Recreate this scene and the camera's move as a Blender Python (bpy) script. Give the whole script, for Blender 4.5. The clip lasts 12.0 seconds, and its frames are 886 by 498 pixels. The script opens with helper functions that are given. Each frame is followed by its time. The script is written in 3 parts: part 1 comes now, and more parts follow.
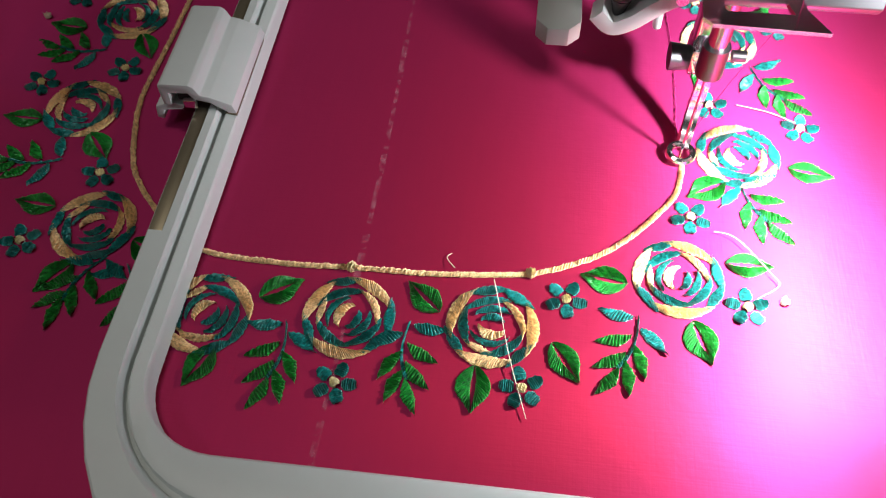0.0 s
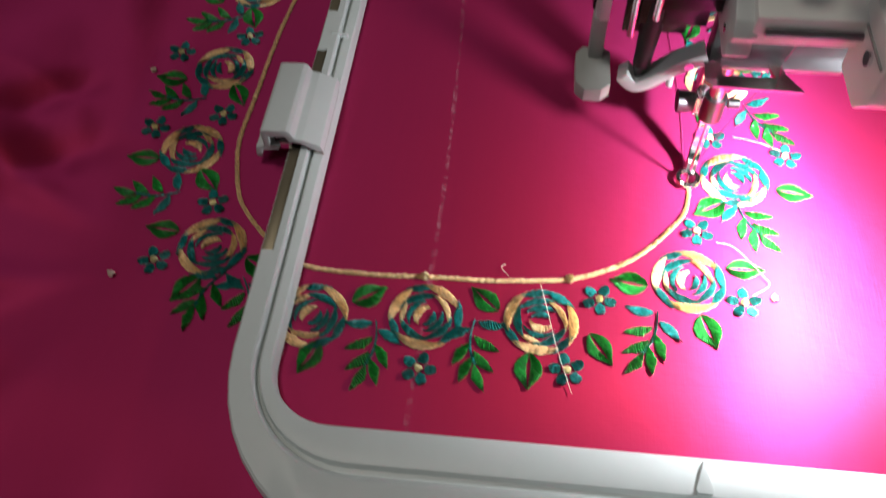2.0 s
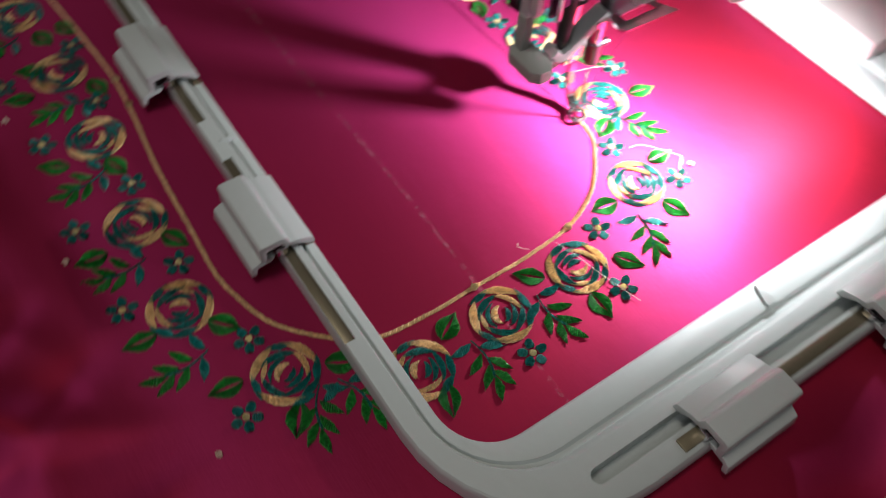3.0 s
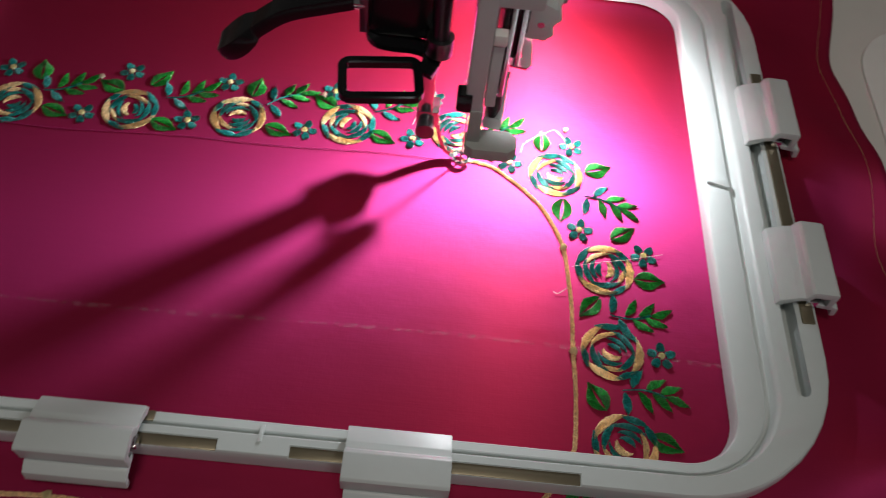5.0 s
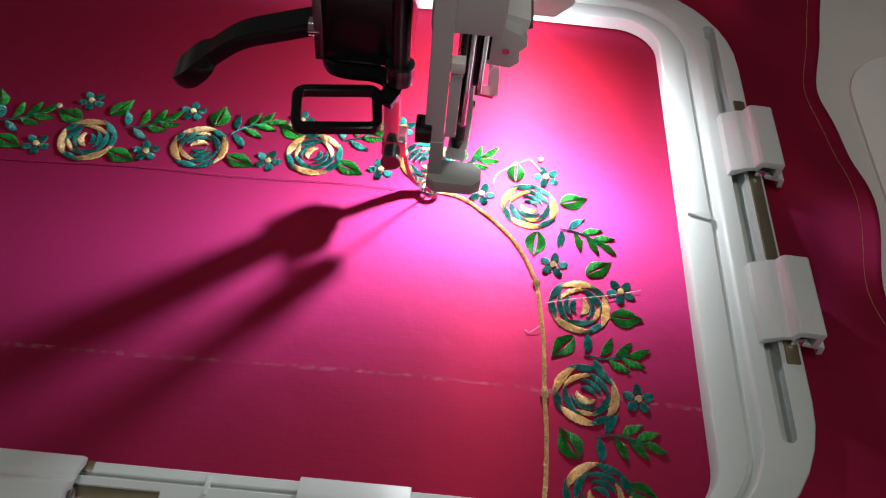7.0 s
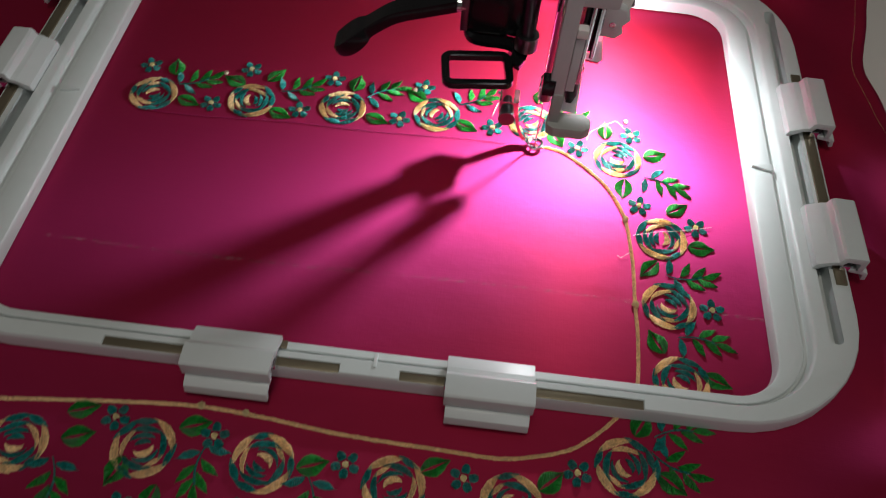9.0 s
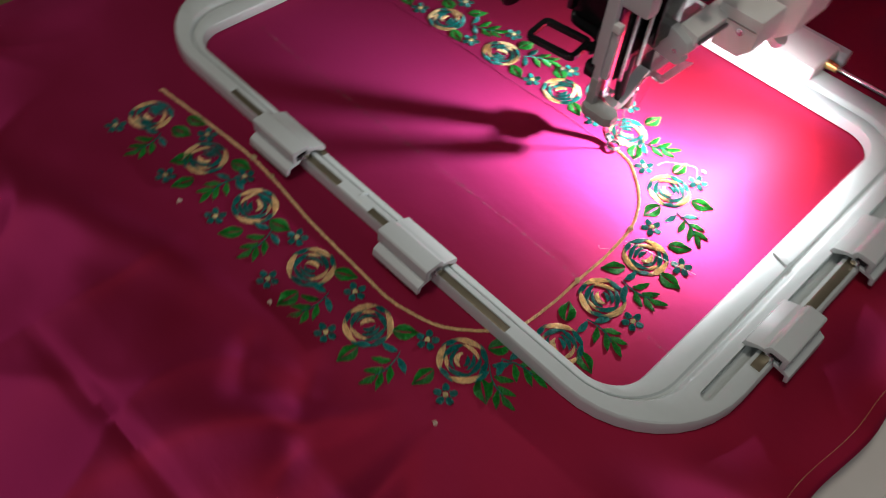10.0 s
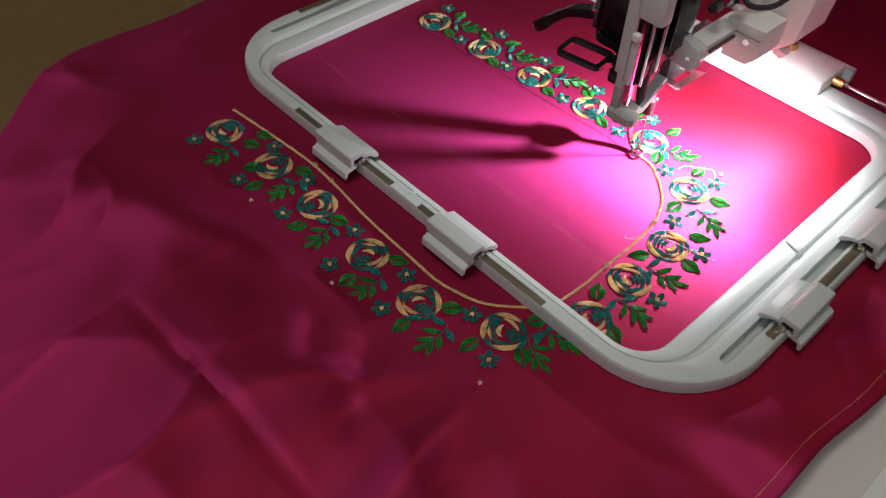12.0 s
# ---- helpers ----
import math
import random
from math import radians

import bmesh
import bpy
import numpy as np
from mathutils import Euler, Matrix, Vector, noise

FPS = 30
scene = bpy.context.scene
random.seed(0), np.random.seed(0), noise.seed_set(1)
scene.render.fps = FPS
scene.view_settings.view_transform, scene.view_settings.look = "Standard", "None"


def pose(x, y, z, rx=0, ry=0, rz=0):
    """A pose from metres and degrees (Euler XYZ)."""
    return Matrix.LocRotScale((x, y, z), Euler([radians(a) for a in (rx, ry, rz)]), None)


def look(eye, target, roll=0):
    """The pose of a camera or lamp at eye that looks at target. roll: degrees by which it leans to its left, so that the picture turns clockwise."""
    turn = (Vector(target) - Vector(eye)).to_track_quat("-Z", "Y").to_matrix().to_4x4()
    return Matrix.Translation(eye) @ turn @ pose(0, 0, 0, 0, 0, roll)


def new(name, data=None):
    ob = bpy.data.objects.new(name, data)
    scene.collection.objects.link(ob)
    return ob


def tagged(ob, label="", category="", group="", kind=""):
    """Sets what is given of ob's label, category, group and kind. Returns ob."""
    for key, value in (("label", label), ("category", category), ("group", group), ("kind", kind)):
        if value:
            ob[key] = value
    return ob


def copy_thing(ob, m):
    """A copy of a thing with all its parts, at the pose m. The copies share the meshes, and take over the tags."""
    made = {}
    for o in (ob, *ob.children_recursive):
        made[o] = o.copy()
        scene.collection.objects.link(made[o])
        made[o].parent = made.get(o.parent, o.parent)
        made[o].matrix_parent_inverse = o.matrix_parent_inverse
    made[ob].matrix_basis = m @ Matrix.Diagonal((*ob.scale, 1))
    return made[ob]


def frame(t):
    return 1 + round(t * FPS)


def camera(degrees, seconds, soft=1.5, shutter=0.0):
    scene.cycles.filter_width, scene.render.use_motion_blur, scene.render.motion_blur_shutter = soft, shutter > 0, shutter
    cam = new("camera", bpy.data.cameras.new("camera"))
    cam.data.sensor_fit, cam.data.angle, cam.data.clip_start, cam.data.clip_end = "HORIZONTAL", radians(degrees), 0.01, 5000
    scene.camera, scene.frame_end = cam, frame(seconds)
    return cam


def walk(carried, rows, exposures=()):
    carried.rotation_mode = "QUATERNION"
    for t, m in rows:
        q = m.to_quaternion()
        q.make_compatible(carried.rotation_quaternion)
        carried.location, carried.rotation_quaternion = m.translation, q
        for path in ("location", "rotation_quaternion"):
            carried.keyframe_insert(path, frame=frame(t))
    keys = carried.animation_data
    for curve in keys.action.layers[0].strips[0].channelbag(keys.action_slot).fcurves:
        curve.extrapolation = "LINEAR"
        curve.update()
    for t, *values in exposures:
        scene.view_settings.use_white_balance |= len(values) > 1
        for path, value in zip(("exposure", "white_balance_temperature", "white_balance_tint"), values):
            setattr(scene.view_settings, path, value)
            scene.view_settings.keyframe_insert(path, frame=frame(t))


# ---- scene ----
# ---------------------------------------------------------------- camera
cam = camera(57.5, 12.0, soft=1.0, shutter=0.5)
PATH = [
    (0, (0.19781, -0.03824, 0.15566), (0.08653, -0.05444, -0.00973), -1.80),
    (0.5, (0.20385, -0.03404, 0.16262), (0.09127, -0.05232, -0.00167), -2.62),
    (1, (0.20317, -0.03053, 0.16232), (0.09295, -0.04986, -0.00344), -3.48),
    (1.5, (0.20811, -0.03597, 0.17243), (0.09973, -0.05617, 0.00556), -4.08),
    (2, (0.22293, -0.05027, 0.19399), (0.11047, -0.06668, 0.02942), -2.83),
    (2.5, (0.22189, -0.09607, 0.20657), (0.10586, -0.07481, 0.04506), 1.60),
    (3, (0.20397, -0.16762, 0.21631), (0.11260, -0.09660, 0.05319), 4.69),
    (3.2, (0.20067, -0.18140, 0.21643), (0.11378, -0.09334, 0.05928), 4.86),
    (4.8, (0.05088, -0.20008, 0.22380), (0.04915, -0.08311, 0.06158), 7.06),
    (5, (0.04934, -0.19801, 0.22904), (0.05413, -0.08371, 0.06499), 7.85),
    (5.5, (0.06331, -0.19638, 0.22737), (0.07357, -0.07680, 0.06738), 7.91),
    (6, (0.05758, -0.19288, 0.22378), (0.06939, -0.07324, 0.06394), 8.55),
    (6.5, (0.05874, -0.18500, 0.22134), (0.06994, -0.06543, 0.06141), 9.45),
    (6.7, (0.06098, -0.18453, 0.21940), (0.06904, -0.06492, 0.05931), 8.81),
    (8.3, (0.05631, -0.22839, 0.24718), (0.05363, -0.11161, 0.08483), 4.64),
    (8.5, (0.04737, -0.23558, 0.25010), (0.04409, -0.11566, 0.09007), 4.40),
    (9, (0.03313, -0.24345, 0.25252), (0.02889, -0.12499, 0.09143), 5.04),
    (9.3, (0.04352, -0.25438, 0.25615), (0.01930, -0.13638, 0.09649), 4.38),
    (9.5, (0.07708, -0.25464, 0.26491), (0.03413, -0.14302, 0.10461), 3.58),
    (10, (0.19355, -0.26861, 0.27504), (0.11185, -0.17511, 0.11825), 6.13),
    (10.5, (0.21175, -0.24909, 0.26868), (0.11638, -0.16425, 0.11471), 7.80),
    (11, (0.20648, -0.25687, 0.26644), (0.10737, -0.16938, 0.11636), 10.65),
    (11.5, (0.21496, -0.28107, 0.26741), (0.11828, -0.18926, 0.11833), 7.66),
    (12, (0.22878, -0.30838, 0.28366), (0.13192, -0.21300, 0.13696), 2.45),
]
EXPOSURES = [(0, -0.1), (2, -0.1), (3.2, 0.0), (4.8, -0.05), (6.7, -0.05), (8.3, -0.05), (9.2, 0.05), (10.2, 0.3), (12, 0.42)]
walk(cam, [(t, look(eye, target, roll)) for t, eye, target, roll in PATH], EXPOSURES)

# ---------------------------------------------------------------- light
world = bpy.data.worlds.new("room_light")
world.use_nodes = True
scene.world = world
world.node_tree.nodes["Background"].inputs["Color"].default_value = (1.0, 0.95, 0.90, 1)
world.node_tree.nodes["Background"].inputs["Strength"].default_value = 0.05


def area_lamp(name, eye, target, size, power, colour):
    data = bpy.data.lights.new(name, "AREA")
    data.shape, data.size, data.energy, data.color = "DISK", size, power, colour
    ob = new(name, data)
    ob.matrix_world = look(eye, target)
    return ob


area_lamp("room_lamp_light", (0.02, -0.34, 1.22), (0.02, -0.1, 0), 0.30, 2.9, (1.0, 0.94, 0.84))
# added fill from the front right, brightens silk and machine; no window stands there
area_lamp("front_fill_light", (0.55, -0.95, 1.05), (0, -0.1, 0), 0.40, 1.7, (0.96, 0.97, 1.0))
LED = Vector((0.0960, 0.0440, 0.0640))
led = bpy.data.lights.new("machine_led_light", "SPOT")
led.energy, led.color, led.spot_size, led.spot_blend, led.shadow_soft_size = 4.0, (0.92, 0.96, 1.0), radians(154), 1.0, 0.0040
led_ob = new("machine_led_light", led)
led_ob.matrix_world = look(LED, (0.078, 0.034, 0.0))

# ---------------------------------------------------------------- materials


def material(name, colour, rough=0.5, metal=0.0, grain=0.0, scale=300.0, stain=0.0, bump=0.0, vary=0.0, spec=0.5, coat=0.0, tint=None):
    m = bpy.data.materials.new(name)
    m.use_nodes = True
    nodes, links = m.node_tree.nodes, m.node_tree.links
    b = nodes["Principled BSDF"]
    b.inputs["Roughness"].default_value, b.inputs["Metallic"].default_value = rough, metal
    b.inputs["Specular IOR Level"].default_value = spec
    b.inputs["Coat Weight"].default_value = coat
    if tint:
        b.inputs["Sheen Weight"].default_value, b.inputs["Sheen Roughness"].default_value = 0.12, 0.35
        b.inputs["Specular Tint"].default_value, b.inputs["IOR"].default_value = (*tint, 1), 1.55
    coord = nodes.new("ShaderNodeTexCoord")
    fine = nodes.new("ShaderNodeTexNoise")
    fine.inputs["Scale"].default_value, fine.inputs["Detail"].default_value = scale, 6
    links.new(coord.outputs["Object"], fine.inputs["Vector"])
    broad = nodes.new("ShaderNodeTexNoise")
    broad.inputs["Scale"].default_value, broad.inputs["Detail"].default_value = scale / 12, 4
    links.new(coord.outputs["Object"], broad.inputs["Vector"])
    total = nodes.new("ShaderNodeMath")
    total.operation = "MULTIPLY_ADD"
    links.new(fine.outputs["Fac"], total.inputs[0])
    total.inputs[1].default_value = grain
    second = nodes.new("ShaderNodeMath")
    second.operation = "MULTIPLY_ADD"
    links.new(broad.outputs["Fac"], second.inputs[0])
    second.inputs[1].default_value, second.inputs[2].default_value = stain, 1 - (grain + stain) / 2
    links.new(second.outputs[0], total.inputs[2])
    value = total.outputs[0]
    if vary:
        info = nodes.new("ShaderNodeObjectInfo")
        third = nodes.new("ShaderNodeMath")
        third.operation = "MULTIPLY_ADD"
        links.new(info.outputs["Random"], third.inputs[0])
        third.inputs[1].default_value = vary
        shift = nodes.new("ShaderNodeMath")
        shift.operation = "SUBTRACT"
        links.new(value, shift.inputs[0])
        shift.inputs[1].default_value = vary / 2
        links.new(shift.outputs[0], third.inputs[2])
        value = third.outputs[0]
    hsv = nodes.new("ShaderNodeHueSaturation")
    hsv.inputs["Color"].default_value = (*colour, 1)
    links.new(value, hsv.inputs["Value"])
    links.new(hsv.outputs["Color"], b.inputs["Base Color"])
    if bump:
        bm_node = nodes.new("ShaderNodeBump")
        bm_node.inputs["Strength"].default_value, bm_node.inputs["Distance"].default_value = bump, 0.0004
        links.new(fine.outputs["Fac"], bm_node.inputs["Height"])
        links.new(bm_node.outputs["Normal"], b.inputs["Normal"])
    return m


def silk():
    """Shot silk: a red warp that scatters, a magenta weft that shines."""
    m = bpy.data.materials.new("shot_silk")
    m.use_nodes = True
    nodes, links = m.node_tree.nodes, m.node_tree.links
    out = nodes["Material Output"]
    b = nodes["Principled BSDF"]
    b.inputs["Roughness"].default_value, b.inputs["Specular IOR Level"].default_value = 0.6, 0.1
    coord = nodes.new("ShaderNodeTexCoord")
    weave = []
    for long in ((60.0, 1700.0, 60.0), (1700.0, 60.0, 60.0)):
        run = nodes.new("ShaderNodeMapping")
        run.inputs["Scale"].default_value = long
        links.new(coord.outputs["Object"], run.inputs["Vector"])
        w = nodes.new("ShaderNodeTexNoise")
        w.inputs["Scale"].default_value, w.inputs["Detail"].default_value = 1.0, 2
        links.new(run.outputs["Vector"], w.inputs["Vector"])
        weave.append(w)
    both = nodes.new("ShaderNodeMath")
    both.operation = "ADD"
    links.new(weave[0].outputs["Fac"], both.inputs[0])
    links.new(weave[1].outputs["Fac"], both.inputs[1])
    slub = nodes.new("ShaderNodeTexNoise")
    slub.inputs["Scale"].default_value, slub.inputs["Detail"].default_value = 60, 5
    stretch = nodes.new("ShaderNodeMapping")
    stretch.inputs["Scale"].default_value = (1.0, 9.0, 1.0)
    links.new(coord.outputs["Object"], stretch.inputs["Vector"])
    links.new(stretch.outputs["Vector"], slub.inputs["Vector"])
    ramp = nodes.new("ShaderNodeMix")
    ramp.data_type = "RGBA"
    links.new(slub.outputs["Fac"], ramp.inputs["Factor"])
    ramp.inputs["A"].default_value, ramp.inputs["B"].default_value = (0.15, 0.003, 0.006, 1), (0.20, 0.005, 0.010, 1)
    links.new(ramp.outputs["Result"], b.inputs["Base Color"])
    bump = nodes.new("ShaderNodeBump")
    bump.inputs["Strength"].default_value, bump.inputs["Distance"].default_value = 0.20, 0.0001
    pucker = nodes.new("ShaderNodeTexNoise")
    pucker.inputs["Scale"].default_value, pucker.inputs["Detail"].default_value = 110, 5
    links.new(coord.outputs["Object"], pucker.inputs["Vector"])
    broad = nodes.new("ShaderNodeBump")
    broad.inputs["Strength"].default_value, broad.inputs["Distance"].default_value = 0.22, 0.0007
    links.new(pucker.outputs["Fac"], broad.inputs["Height"])
    links.new(broad.outputs["Normal"], bump.inputs["Normal"])
    links.new(both.outputs[0], bump.inputs["Height"])
    links.new(bump.outputs["Normal"], b.inputs["Normal"])
    # magenta weft along y and red warp along x: each thread shines across its own run
    shaders = []
    for colour, rough, run in (((0.67, 0.062, 0.325, 1), 0.65, (0, 1, 0)), ((0.72, 0.030, 0.075, 1), 0.62, (1, 0, 0))):
        gloss = nodes.new("ShaderNodeBsdfAnisotropic")
        gloss.inputs["Color"].default_value, gloss.inputs["Roughness"].default_value = colour, rough
        gloss.inputs["Anisotropy"].default_value = 0.47
        thread = nodes.new("ShaderNodeCombineXYZ")
        for i in range(3):
            thread.inputs[i].default_value = run[i]
        links.new(thread.outputs[0], gloss.inputs["Tangent"])
        links.new(bump.outputs["Normal"], gloss.inputs["Normal"])
        shaders.append(gloss)
    mix = nodes.new("ShaderNodeMixShader")
    mix.inputs["Fac"].default_value = 0.36
    links.new(b.outputs[0], mix.inputs[1])
    links.new(shaders[0].outputs[0], mix.inputs[2])
    top = nodes.new("ShaderNodeMixShader")
    top.inputs["Fac"].default_value = 0.14
    links.new(mix.outputs[0], top.inputs[1])
    links.new(shaders[1].outputs[0], top.inputs[2])
    links.new(top.outputs[0], out.inputs["Surface"])
    return m


SILK = silk()
PLASTIC = material("hoop_plastic", (0.57, 0.61, 0.60), 0.42, grain=0.05, stain=0.08, scale=220, bump=0.08)
CLIP = material("clip_plastic", (0.58, 0.615, 0.61), 0.38, grain=0.05, stain=0.06, scale=260, bump=0.06)
STEEL = material("strip_steel", (0.26, 0.22, 0.15), 0.38, metal=0.8, grain=0.15, stain=0.2, scale=400)
CHROME = material("chrome", (0.80, 0.80, 0.82), 0.12, metal=1.0, grain=0.06, stain=0.08, scale=200)
BLACK = material("black_metal", (0.008, 0.008, 0.009), 0.20, grain=0.2, stain=0.3, scale=300, bump=0.03, spec=0.35)
DARKSTEEL = material("dark_steel", (0.20, 0.20, 0.21), 0.30, metal=1.0, grain=0.15, stain=0.2, scale=300)
WHITE = material("machine_plastic", (0.82, 0.81, 0.78), 0.36, grain=0.05, stain=0.08, scale=150, bump=0.06)
GUARD = material("dull_grey_plastic", (0.36, 0.36, 0.34), 0.5, grain=0.08, stain=0.12, scale=240, bump=0.08)
GREY = material("grey_plastic", (0.60, 0.61, 0.61), 0.42, grain=0.06, stain=0.1, scale=240, bump=0.08)
RUBBER = material("rubber", (0.02, 0.02, 0.02), 0.6, grain=0.2, scale=300)
BRASS = material("brass", (0.70, 0.45, 0.16), 0.3, metal=1.0, grain=0.1, stain=0.2, scale=300)
TEALTAG = material("teal_plastic", (0.25, 0.62, 0.58), 0.4, grain=0.05, scale=300)
BED = material("bed_plastic", (0.68, 0.65, 0.61), 0.45, grain=0.06, stain=0.12, scale=60, bump=0.05)
WOOD = material("table_wood", (0.20, 0.125, 0.045), 0.5, grain=0.5, stain=0.5, scale=90, bump=0.15)
GOLD = material("gold_thread", (0.82, 0.58, 0.31), 0.34, grain=2.6, stain=0.4, scale=1700, bump=1.0, vary=0.2, spec=1.0, tint=(1.0, 0.90, 0.65))
TEAL = material("teal_thread", (0.003, 0.185, 0.170), 0.32, grain=4.0, stain=0.5, scale=1700, bump=1.0, vary=0.3, spec=1.0, tint=(0.75, 1.0, 0.97))
GREEN = material("green_thread", (0.008, 0.225, 0.026), 0.32, grain=4.0, stain=0.5, scale=1700, bump=1.0, vary=0.35, spec=1.0, tint=(0.75, 1.0, 0.75))
PALEGOLD = material("pale_gold_thread", (0.84, 0.72, 0.40), 0.30, grain=1.2, stain=0.3, scale=1700, bump=1.0, vary=0.4, spec=1.0, tint=(1.0, 0.95, 0.75))
LOOSE = material("pale_thread", (0.75, 0.62, 0.52), 0.5, grain=0.2, scale=1500)
PINKTHREAD = material("pink_thread", (0.35, 0.004, 0.10), 0.5, grain=0.3, scale=1500)
LENS = bpy.data.materials.new("led_lens")
LENS.use_nodes = True
LENS.node_tree.nodes["Principled BSDF"].inputs["Emission Color"].default_value = (0.95, 0.97, 1, 1)
LENS.node_tree.nodes["Principled BSDF"].inputs["Emission Strength"].default_value = 6


def chalk_material():
    m = bpy.data.materials.new("chalk")
    m.use_nodes = True
    nodes, links = m.node_tree.nodes, m.node_tree.links
    b = nodes["Principled BSDF"]
    b.inputs["Base Color"].default_value, b.inputs["Roughness"].default_value = (0.75, 0.45, 0.52, 1), 0.9
    coord = nodes.new("ShaderNodeTexCoord")
    n = nodes.new("ShaderNodeTexNoise")
    n.inputs["Scale"].default_value, n.inputs["Detail"].default_value = 420, 6
    links.new(coord.outputs["Object"], n.inputs["Vector"])
    r = nodes.new("ShaderNodeMapRange")
    r.inputs["From Min"].default_value, r.inputs["From Max"].default_value = 0.42, 0.72
    r.inputs["To Max"].default_value = 0.19
    links.new(n.outputs["Fac"], r.inputs["Value"])
    links.new(r.outputs["Result"], b.inputs["Alpha"])
    return m


CHALK = chalk_material()

# ---------------------------------------------------------------- mesh helpers


def part(name, bm, mat, parent=None, label="", smooth=True):
    mesh = bpy.data.meshes.new(name)
    bm.normal_update()
    bm.to_mesh(mesh)
    bm.free()
    mesh.materials.append(mat)
    if smooth:
        mesh.shade_smooth()
        mesh.set_sharp_from_angle(angle=radians(32))
    ob = new(name, mesh)
    if parent is not None:
        ob.parent = parent
    if label:
        tagged(ob, label)
    return ob


def box(bm, lo, hi, bevel=0.0, m=None):
    made = bmesh.ops.create_cube(bm, size=1)["verts"]
    for v in made:
        v.co = Vector([lo[i] + (v.co[i] + 0.5) * (hi[i] - lo[i]) for i in range(3)])
    edges = list({e for v in made for e in v.link_edges})
    if bevel:
        res = bmesh.ops.bevel(bm, geom=edges, offset=bevel, segments=2, affect="EDGES", profile=0.6)
        made = list({v for f in res["faces"] for v in f.verts} | {v for v in made if v.is_valid})
    if m is not None:
        bmesh.ops.transform(bm, matrix=m, verts=[v for v in made if v.is_valid])
    return bm


def rod(bm, a, b, r0, r1=None, seg=16):
    a, b = Vector(a), Vector(b)
    r1 = r0 if r1 is None else r1
    turn = (b - a).to_track_quat("Z", "Y").to_matrix().to_4x4()
    m = Matrix.Translation((a + b) / 2) @ turn
    bmesh.ops.create_cone(bm, cap_ends=True, segments=seg, radius1=r0, radius2=r1, depth=(b - a).length, matrix=m)
    return bm


def sweep(bm, points, section, closed=False, up=Vector((0, 0, 1)), scales=None):
    """Sweeps a closed section (list of (side, up)) along points."""
    pts = [Vector(p) for p in points]
    rings = []
    n = len(pts)
    for i, p in enumerate(pts):
        a = pts[(i - 1) % n] if closed or i else pts[i]
        c = pts[(i + 1) % n] if closed or i < n - 1 else pts[i]
        d = (c - a).normalized()
        side = d.cross(up)
        side = side.normalized() if side.length > 1e-6 else Vector((1, 0, 0))
        high = side.cross(d).normalized()
        k = scales[i] if scales else 1.0
        rings.append([bm.verts.new(p + side * (s * k) + high * (u * k)) for s, u in section])
    m = len(section)
    for i in range(n if closed else n - 1):
        r, q = rings[i], rings[(i + 1) % n]
        for j in range(m):
            bm.faces.new((r[j], r[(j + 1) % m], q[(j + 1) % m], q[j]))
    if not closed:
        bm.faces.new(rings[0][::-1])
        bm.faces.new(rings[-1])
    bmesh.ops.recalc_face_normals(bm, faces=bm.faces)
    return bm


def circle(r, n=10):
    return [(r * math.cos(2 * math.pi * i / n), r * math.sin(2 * math.pi * i / n)) for i in range(n)]


def prism(bm, outline, axis, lo, hi, bevel=0.0):
    """Extrudes a closed outline of (u, v) along an axis: x gives (y, z), y gives (x, z), z gives (x, y)."""
    def at(u, v, w):
        return {"x": (w, u, v), "y": (u, w, v), "z": (u, v, w)}[axis]
    a = [bm.verts.new(at(u, v, lo)) for u, v in outline]
    b = [bm.verts.new(at(u, v, hi)) for u, v in outline]
    faces = [bm.faces.new(a), bm.faces.new(b[::-1])]
    n = len(outline)
    for i in range(n):
        faces.append(bm.faces.new((a[i], b[i], b[(i + 1) % n], a[(i + 1) % n])))
    bmesh.ops.recalc_face_normals(bm, faces=faces)
    if bevel:
        edges = list({e for f in faces for e in f.edges})
        bmesh.ops.bevel(bm, geom=edges, offset=bevel, segments=2, affect="EDGES", profile=0.6)
    return bm


def smooth_path(points, per=8):
    """Catmull-Rom through points."""
    pts = [Vector(p) for p in points]
    out = []
    for i in range(len(pts) - 1):
        p0, p1, p2, p3 = pts[max(i - 1, 0)], pts[i], pts[i + 1], pts[min(i + 2, len(pts) - 1)]
        for k in range(per):
            t = k / per
            out.append(0.5 * (2 * p1 + (p2 - p0) * t + (2 * p0 - 5 * p1 + 4 * p2 - p3) * t * t + (3 * p1 - p0 - 3 * p2 + p3) * t ** 3))
    out.append(pts[-1])
    return out


def empty(name):
    return new(name)


# ---------------------------------------------------------------- hoop outline
INNER = (-0.1344, 0.1490, -0.1092, 0.1058, 0.017)
OUTER = (-0.1672, 0.1812, -0.1204, 0.1310, 0.050)


def outline(s, per=10):
    """The rounded rectangle at the share s between the hoop's inner and outer edge."""
    x0, x1, y0, y1, r = (a + (b - a) * s for a, b in zip(INNER, OUTER))
    pts = []
    for cx, cy, a0 in ((x1 - r, y0 + r, -90), (x1 - r, y1 - r, 0), (x0 + r, y1 - r, 90), (x0 + r, y0 + r, 180)):
        for i in range(per + 1):
            a = radians(a0 + 90 * i / per)
            pts.append((cx + r * math.cos(a), cy + r * math.sin(a)))
    return pts


